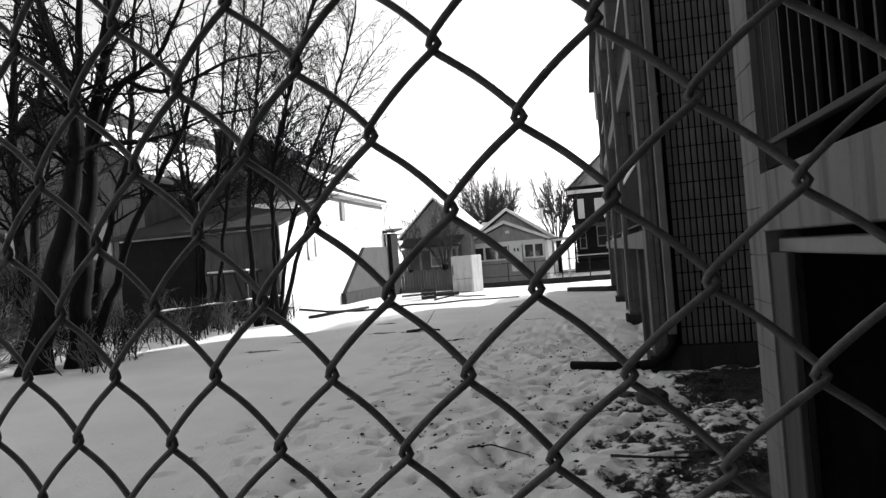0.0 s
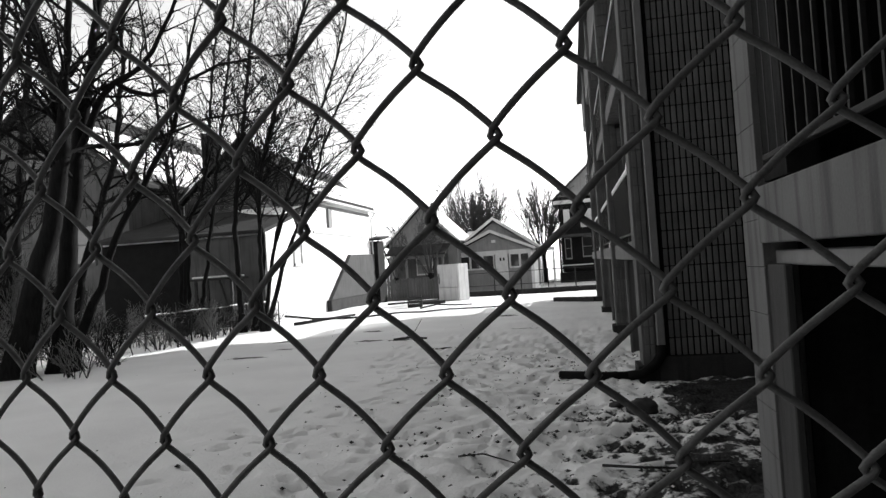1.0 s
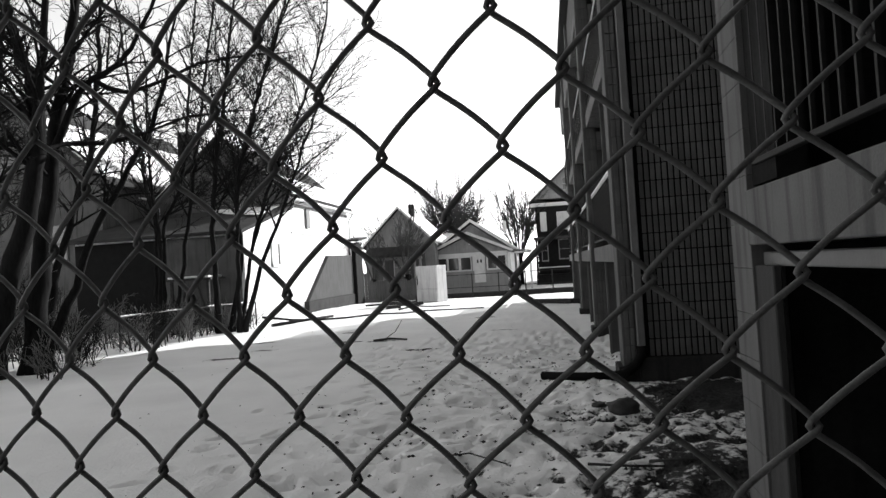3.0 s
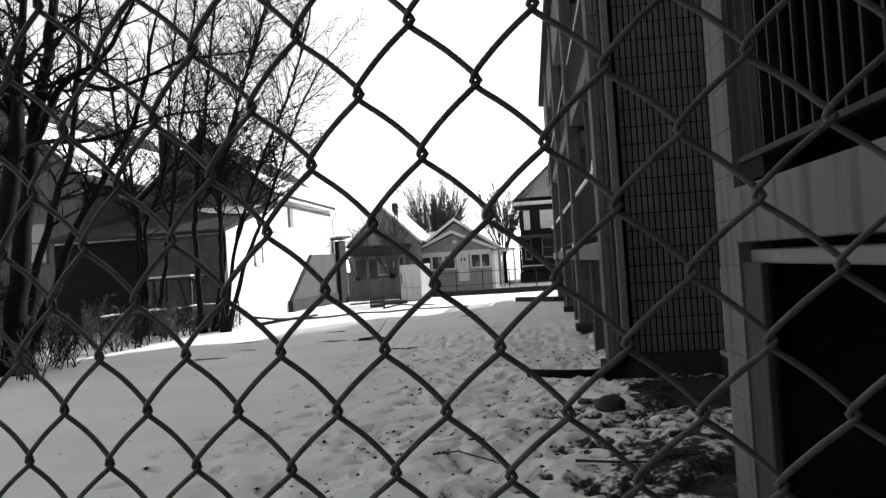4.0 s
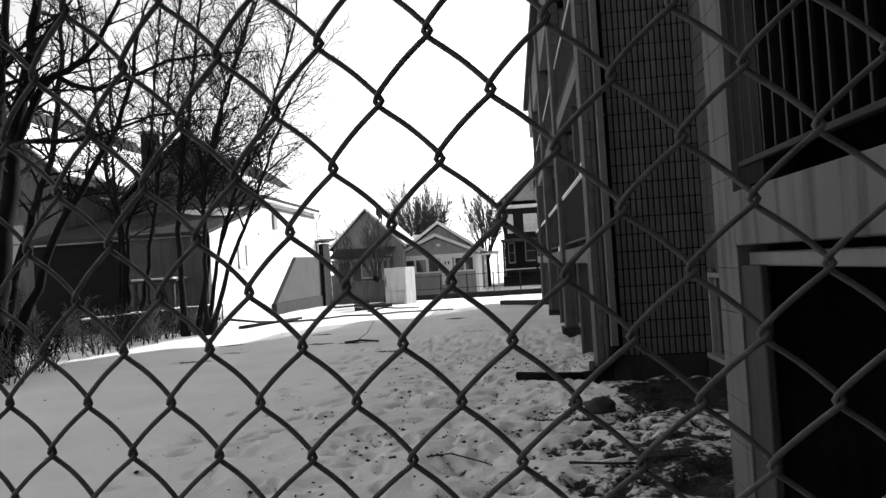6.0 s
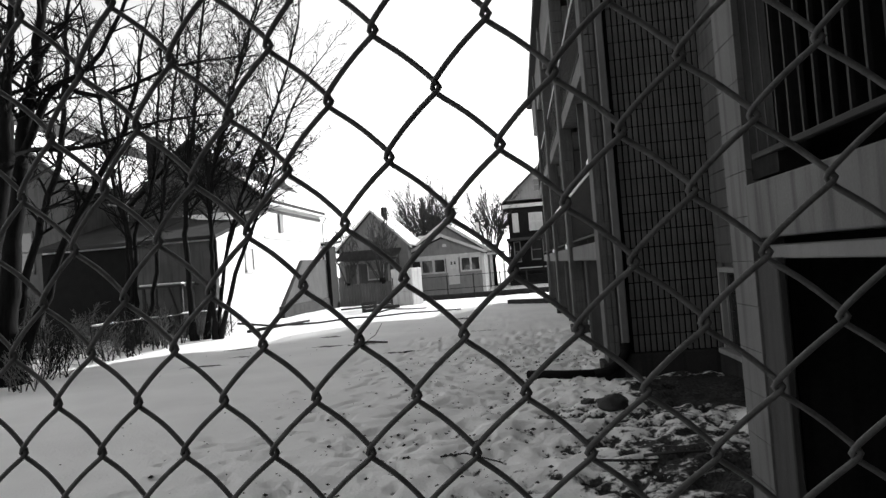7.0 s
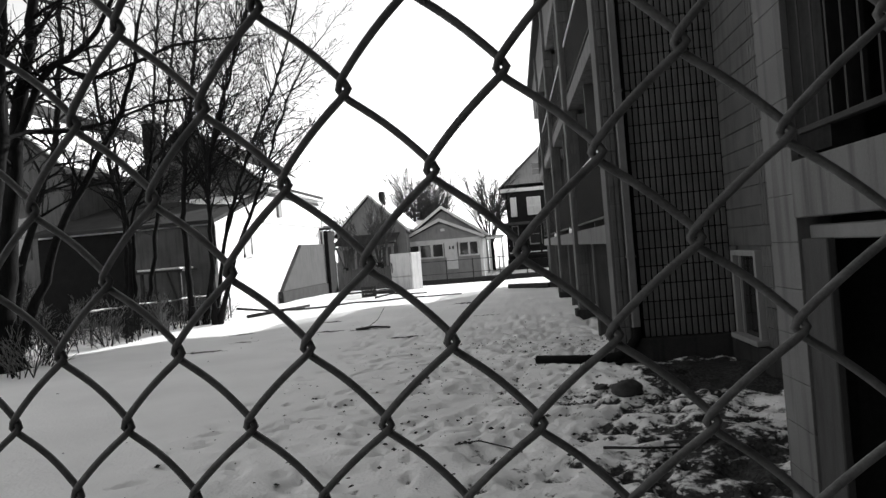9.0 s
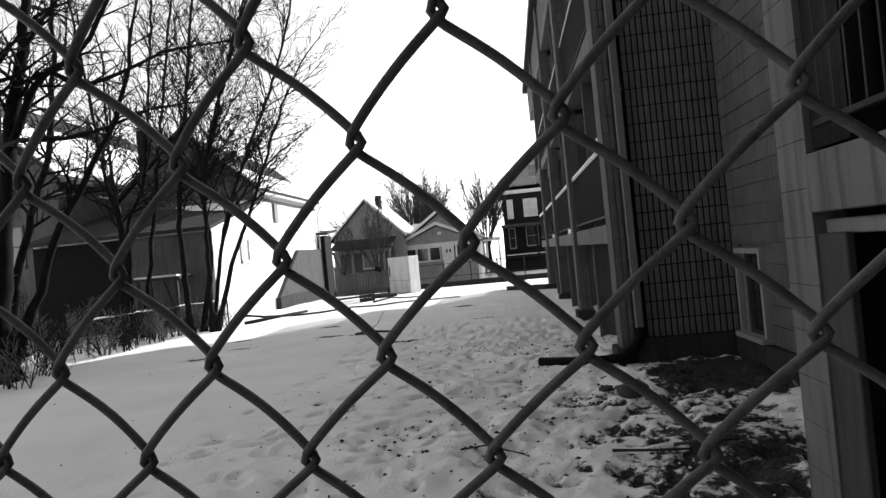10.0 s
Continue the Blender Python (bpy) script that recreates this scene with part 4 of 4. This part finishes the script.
stem_tree("vase-shaped bare tree with several slim stems", [
    ([(-11.89, 18.3, -0.1), (-11.82, 18.3, 2.0), (-11.75, 18.3, 3.3), (-12.0, 18.2, 5.0), (-12.6, 18.1, 10.2)], 0.085, 0.03, 2.3, 0.36),
    ([(-11.41, 18.4, -0.1), (-10.93, 18.5, 2.7), (-10.58, 18.6, 4.9), (-9.7, 18.7, 10.2)], 0.075, 0.03, 2.3, 0.36),
    ([(-11.8, 18.5, -0.1), (-11.64, 18.6, 3.3), (-11.1, 18.8, 4.9), (-10.5, 19.0, 10.2)], 0.075, 0.03, 2.3, 0.36),
    ([(-11.7, 18.1, -0.1), (-11.4, 17.9, 2.4), (-11.5, 17.7, 5.0), (-11.4, 17.6, 8.2)], 0.07, 0.025, 2.2, 0.36)], VASE, 11)
stem_tree("tall slim-stemmed bare tree by the white house", [
    ([(-9.85, 18.3, -0.1), (-9.85, 18.2, 3.4), (-9.47, 18.1, 5.6), (-8.6, 18.0, 10.4)], 0.10, 0.03, 3.0, 0.34),
    ([(-9.6, 18.5, -0.1), (-9.2, 18.6, 2.2), (-9.26, 18.7, 4.2), (-8.7, 18.8, 6.6), (-7.4, 18.9, 10.2)], 0.085, 0.03, 3.0, 0.34),
    ([(-9.15, 18.2, -0.1), (-9.03, 18.1, 2.7), (-8.8, 18.0, 4.7), (-7.7, 17.9, 7.8), (-6.9, 17.8, 9.6)], 0.08, 0.025, 3.0, 0.34)], VASE, 14)
stem_tree("slim bare tree arching over the white wall", [
    ([(-9.35, 18.7, -0.1), (-8.9, 18.8, 2.6), (-8.1, 18.9, 4.8), (-7.1, 19.0, 6.9), (-6.3, 19.1, 9.2)], 0.07, 0.03, 3.0, 0.36),
    ([(-8.9, 18.8, 2.6), (-8.2, 18.9, 3.9), (-7.2, 19.0, 4.9), (-6.4, 19.0, 5.4)], 0.04, 0.015, 1.6, 0.3)], VASE, 19)
stem_tree("leaning slim bare tree crossing the white wall", [
    ([(-9.1, 18.3, -0.1), (-8.46, 18.3, 1.85), (-7.93, 18.3, 3.0), (-7.36, 18.3, 4.2), (-6.95, 18.3, 5.3), (-6.4, 18.3, 6.5), (-5.7, 18.3, 7.6)], 0.085, 0.02, 2.3, 0.40)], VASE, 15)
SH = [(-10.9, 16.2, 1.5), (-10.6, 17.2, 1.6), (-10.9, 18.0, 1.5), (-10.2, 18.9, 1.4), (-9.5, 19.4, 1.2), (-11.4, 15.4, 1.6), (-11.3, 17.3, 1.5), (-9.0, 10.2, 1.1), (-9.4, 11.6, 1.0), (-10.2, 14.6, 1.5), (-10.0, 15.3, 1.7), (-9.9, 16.4, 1.5), (-10.1, 17.4, 1.6), (-9.7, 18.6, 1.4), (-10.6, 13.2, 1.3),
      (-11.6, 12.2, 1.9), (-12.6, 13.6, 2.2), (-12.2, 15.0, 2.0), (-13.4, 12.0, 2.4), (-11.0, 9.6, 1.8), (-11.8, 10.6, 2.4), (-13.2, 10.6, 2.8), (-10.4, 11.9, 1.6), (-12.3, 12.6, 2.6), (-14.6, 13.0, 3.0)]
for k, (x, y, h) in enumerate(SH):
    h *= 0.8 if y > 14 else 1.0
    r = random.Random(60 + k)
    tree("shrub", "leafless twiggy shrub in the snow by the fence", [
        (x + r.gauss(0, 0.16), y + r.gauss(0, 0.16), (r.gauss(0, 0.35), r.gauss(0, 0.35), 1), h * r.uniform(0.7, 1.1), 0.012) for _ in range(11)],
        SHRUB, 70 + k, group="shrubs along the fence", twig=(M_TWIG, M_DRY)[k % 2])
def fan_tree(label, x, y, half, low, top, seed, count, fork=2.0, thick=0.06):
    """A far round-headed tree: limbs that fan out from a short trunk to a dome between low and top."""
    rng, lines = random.Random(seed), []
    t = thing("bare_tree", label, "tree", "distant trees")
    limbs_mesh("trunk", [([(x, y, gz(x, y) - 0.3), (x + 0.03, y, fork * 0.5), (x + 0.05, y, fork)], [0.3, 0.24, 0.2])], 8, M_BARK, t)
    mid, up = (low + top) / 2, (top - low) / 2
    for c in range(count):
        a, b = rng.uniform(-1.75, 1.75), rng.uniform(-1.2, 1.2)
        goal = Vector((x + half * math.sin(a) * math.cos(b), y + 0.7 * half * math.sin(b), mid + up * math.cos(a) * math.cos(b) ** 0.5))
        start = Vector((x, y, fork - 0.8 * rng.random()))
        way = goal - start
        grow(rng, start, way, way.length * rng.uniform(0.75, 1.03), thick, 0, FAR, lines)
    for lv, pts, rad in lines:
        if lv == 0:
            limbs_mesh("limb", [(pts, rad)], 4, M_FARTWIG, t)
    limbs_mesh("crown", [(p, r) for lv, p, r in lines if lv > 0], 3, M_FARTWIG, t, "stuff")


fan_tree("distant bare tree with a broad round head", -9.2, 64.0, 4.3, 3.8, 10.3, 31, 46)
fan_tree("distant bare tree beside the brick house", -2.5, 61.0, 2.9, 3.4, 9.9, 33, 22)
fan_tree("bare twiggy tree behind the pale gabled house", -14.4, 64.0, 4.0, 1.6, 7.4, 39, 34)
fan_tree("thin bare tree before the pale gabled house", -9.6, 44.6, 1.7, 2.2, 6.4, 37, 12, 1.2, 0.04)
fan_tree("twiggy bare tree beside a shaded porch", -11.9, 44.0, 1.5, 1.6, 4.8, 51, 9, 1.0, 0.03)
tree("shrub", "small dead weed by the wall foot", [(0.78 + 0.03 * q, 3.95 + 0.02 * q, (-0.5 + 0.3 * q, -0.2, 1), 0.26, 0.0025) for q in range(4)], WEED, 44)


# ---- things in the yard ----
def rail_fence():
    f = thing("pipe_rail_fence", "low pipe fence with snow along its top rail", "fence")
    pts = [(-10.75 + 0.16 * k, 14.9 + 0.78 * k) for k in range(8)]
    for x, y in pts:
        part("post", tube([(x, y, gz(x, y) - 0.1), (x, y, 0.80)], 0.025, 8), M_IRON, f)
    top = [(x, y, 0.80 + 0.012 * (k % 3)) for k, (x, y) in enumerate(pts)]
    part("rail", tube(top, 0.018, 8), M_SPOUT, f, "pale top rail")
    part("lower_rail", tube([(x, y, 0.35) for x, y in pts], 0.014, 6), M_IRON, f)
    for p, q in zip(top[::2], top[1::2]):
        a, b = Vector(p), Vector(q)
        part("snow", tube([a.lerp(b, w) + Vector((0, 0, 0.024)) for w in (0.05, 0.5, 0.93)], [0.010, 0.018, 0.008], 6), M_SNOWROOF, f)


rail_fence()

stand = thing("timber_stand", "small dark timber shelter frame with snow on its flat top", "stand", at=(-12.0, 19.3, 0))
for sx in (0, 1.25):
    for sy in (0, 0.7):
        part("leg", box((sx, sy, -0.2), (sx + 0.08, sy + 0.08, 1.62)), M_DEBRIS, stand)
part("top", box((-0.1, -0.1, 1.62), (1.45, 0.9, 1.69), bevel=0.01), M_DEBRIS, stand)
part("snow", box((-0.05, -0.06, 1.694), (1.35, 0.85, 1.76), bevel=0.02), M_SNOWROOF, stand)
part("brace", tube([(1.25, 0, 0.5), (0.9, 0, 1.62)], 0.035, 6), M_DEBRIS, stand)

fridge = thing("discarded_refrigerator", "old white refrigerator cabinet standing in the snow", "refrigerator", at=(-5.33, 29.65, gz(-5.3, 29.6)), rz=-24)
part("cabinet", box((-0.55, -0.40, 0.0), (0.55, 0.42, 1.66), bevel=0.02), M_METALBOX, fridge)
part("door", box((-0.54, -0.47, 0.62), (0.54, -0.405, 1.65), bevel=0.015), M_METALBOX, fridge)
part("lower_door", box((-0.54, -0.47, 0.04), (0.54, -0.405, 0.60), bevel=0.015), M_METALBOX, fridge)
part("handle", box((-0.48, -0.50, 0.80), (-0.45, -0.47, 1.25)), M_IRON, fridge)


def crate(at, rz, size, label):
    c = thing("crate", label, "crate", at=at, rz=rz)
    w, d, h = size
    for k in range(3):
        z = h * k / 3
        part("slat", box((-w / 2, -d / 2, z + 0.01), (w / 2, -d / 2 + 0.025, z + h / 3 - 0.02)), M_DEBRIS, c)
        part("slat", box((-w / 2, d / 2 - 0.025, z + 0.01), (w / 2, d / 2, z + h / 3 - 0.02)), M_DEBRIS, c)
    for sx in (-w / 2, w / 2 - 0.03):
        part("end", box((sx, -d / 2 + 0.026, 0), (sx + 0.03, d / 2 - 0.026, h)), M_DEBRIS, c)
    part("bottom", box((-w / 2 + 0.031, -d / 2 + 0.03, 0.0), (w / 2 - 0.031, d / 2 - 0.03, 0.02)), M_DEBRIS, c)


crate((-6.3, 25.9, gz(-6.3, 25.9) - 0.02), 12, (0.6, 0.45, 0.42), "small weathered wooden crate in the snow")


def plank(pts, r, label, name="fallen_branch", category="branch"):
    bm = tube([(x, y, gz(x, y) + r * 0.8 + dz) for x, y, dz in pts], [r * (1 - 0.5 * k / len(pts)) for k in range(len(pts))], 7)
    return tagged(finish(name, bm, M_DEBRIS, smooth=True), label, category)


plank([(-9.4, 20.3, 0.25), (-8.6, 20.8, 0.1), (-7.8, 21.4, 0.02), (-6.9, 21.3, 0.03), (-6.0, 22.2, 0.05), (-5.2, 22.4, 0), (-4.3, 22.9, 0.02), (-3.4, 23.0, 0), (-2.4, 23.4, 0)], 0.04, "long dark fallen branch lying across the snow")
plank([(-8.9, 19.9, 0), (-8.2, 20.6, 0.04), (-7.3, 21.3, 0.1)], 0.06, "short thick fallen limb on the snow")
plank([(-5.8, 24.6, 0), (-5.2, 24.9, 0.1), (-4.6, 25.0, 0.03), (-3.9, 25.3, 0)], 0.035, "thin forked fallen branch on the snow")
plank([(-3.75, 14.0, 0), (-3.5, 14.15, 0.18), (-3.35, 14.2, 0.42)], 0.009, "thin twig sticking up from the snow")
plank([(-3.95, 13.9, 0), (-3.6, 14.0, 0.02), (-3.2, 13.95, 0)], 0.03, "dark stick half sunk in the snow")
plank([(0.15, 4.85, 0), (0.45, 4.83, 0.01), (0.72, 4.86, 0)], 0.012, "thin dark twig on the snow")
plank([(0.62, 4.95, 0), (0.85, 4.85, 0.02), (1.05, 4.80, 0)], 0.013, "dark wet stick by the wall")
plank([(-1.0, 5.1, 0), (-0.8, 5.15, 0.01), (-0.5, 5.1, 0)], 0.008, "thin dark twig on the snow")
for (x0, y0, x1, y1, w) in ((-0.7, 24.9, 0.75, 24.0, 0.22), (-6.4, 27.2, -5.4, 27.6, 0.2), (-8.2, 28.6, -6.0, 30.2, 0.14)):
    a, b = Vector((x0, y0, 0)), Vector((x1, y1, 0))
    pl = thing("timber_beam", "dark weathered timber beam lying on the snow", "beam", at=((x0 + x1) / 2, (y0 + y1) / 2, gz((x0 + x1) / 2, (y0 + y1) / 2) - 0.02), rz=math.degrees(math.atan2(y1 - y0, x1 - x0)))
    ln = (b - a).length
    part("timber", box((-ln / 2, -w / 2, 0), (ln / 2, w / 2, w * 0.8), bevel=0.012), M_DEBRIS, pl)


def lump(at, size, seed, label, name="stone", material=M_STONE):
    bm = bmesh.new()
    bmesh.ops.create_icosphere(bm, subdivisions=3, radius=1.0)
    for v in bm.verts:
        f = 1 + 0.35 * noise.noise(v.co * 1.7 + Vector((seed * 3.1, 0, 0))) + 0.12 * noise.noise(v.co * 5 + Vector((seed, 5, 0)))
        v.co = Vector((v.co.x * size[0], v.co.y * size[1], v.co.z * size[2])) * f
    ob = finish(name, bm, material, smooth=True)
    ob.location = at
    return tagged(ob, label, name)


lump((0.60, 6.55, gz(0.6, 6.55) + 0.03), (0.17, 0.12, 0.085), 1, "dark wet stone sitting in trodden snow")
lump((0.38, 6.75, gz(0.38, 6.75) + 0.01), (0.08, 0.06, 0.03), 2, "small dark stone beside a larger one")

def litter(name, label, count, seed, region, size, material, even=False):
    """Clods and leaf scraps strewn over the snow, one joined lot."""
    rng, V, F = random.Random(seed), [], []
    while len(V) < count * 6:
        x, y = rng.uniform(*region[0]), rng.uniform(*region[1])
        if not even and rng.random() > float(trodden(np.array([x]), np.array([y]))[0]):
            continue
        r, b = size * rng.uniform(0.4, 1.6), len(V)
        z, t, q = gz(x, y) - 0.01, rng.uniform(0, 6.28), rng.uniform(0.4, 1.0)
        for u, v, w in ((1, 0, 0), (0, q, 0.1), (-1, 0, 0.05), (0, -q, 0), (0.1, 0.1, 0.7), (0, 0, -0.5)):
            V.append((x + r * (u * math.cos(t) - v * math.sin(t)), y + r * (u * math.sin(t) + v * math.cos(t)), z + r * w * 0.8))
        for f in ((0, 1, 4), (1, 2, 4), (2, 3, 4), (3, 0, 4), (1, 0, 5), (2, 1, 5), (3, 2, 5), (0, 3, 5)):
            F.append(tuple(b + k for k in f))
    return tagged(mesh_ob(name, V, F, material), label, "litter", kind="stuff")


litter("leaf_litter", "dark wet leaf scraps and clods strewn on snow", 1300, 91, ((-3.6, 2.1), (3.2, 11.0)), 0.02, M_DEBRIS)
litter("snow_crumbs", "loose crumbs of kicked-up snow", 320, 92, ((-3.2, 1.0), (3.2, 10.0)), 0.02, M_SNOWROOF)

litter("leaf_scraps", "scattered dark leaves and bark flecks on smooth snow", 170, 93, ((-8.0, 0.0), (3.4, 20.0)), 0.024, M_DEBRIS, True)

# back fence posts by the street
back = thing("wire_back_fence", "wire fence on thin steel posts at the yard end", "fence")
for k in range(7):
    x = -6.6 + 1.35 * k
    part("post", tube([(x, 33.4, -0.6), (x, 33.4, 1.15)], 0.03, 6), M_IRON, back)
for z in (0.45, 1.1):
    part("rail", tube([(-6.6, 33.4, z), (1.5, 33.4, z)], 0.016, 5), M_IRON, back)


# ---- blocks of the return wall, one by one ----
scored_panel(apt, 1.155, 2.272, 0.275, 4.98, P0, 15, 21)
scored_rest("upper_blocks", apt, 1.155, 2.272, 4.98, 8.15, P0, 15, 14)
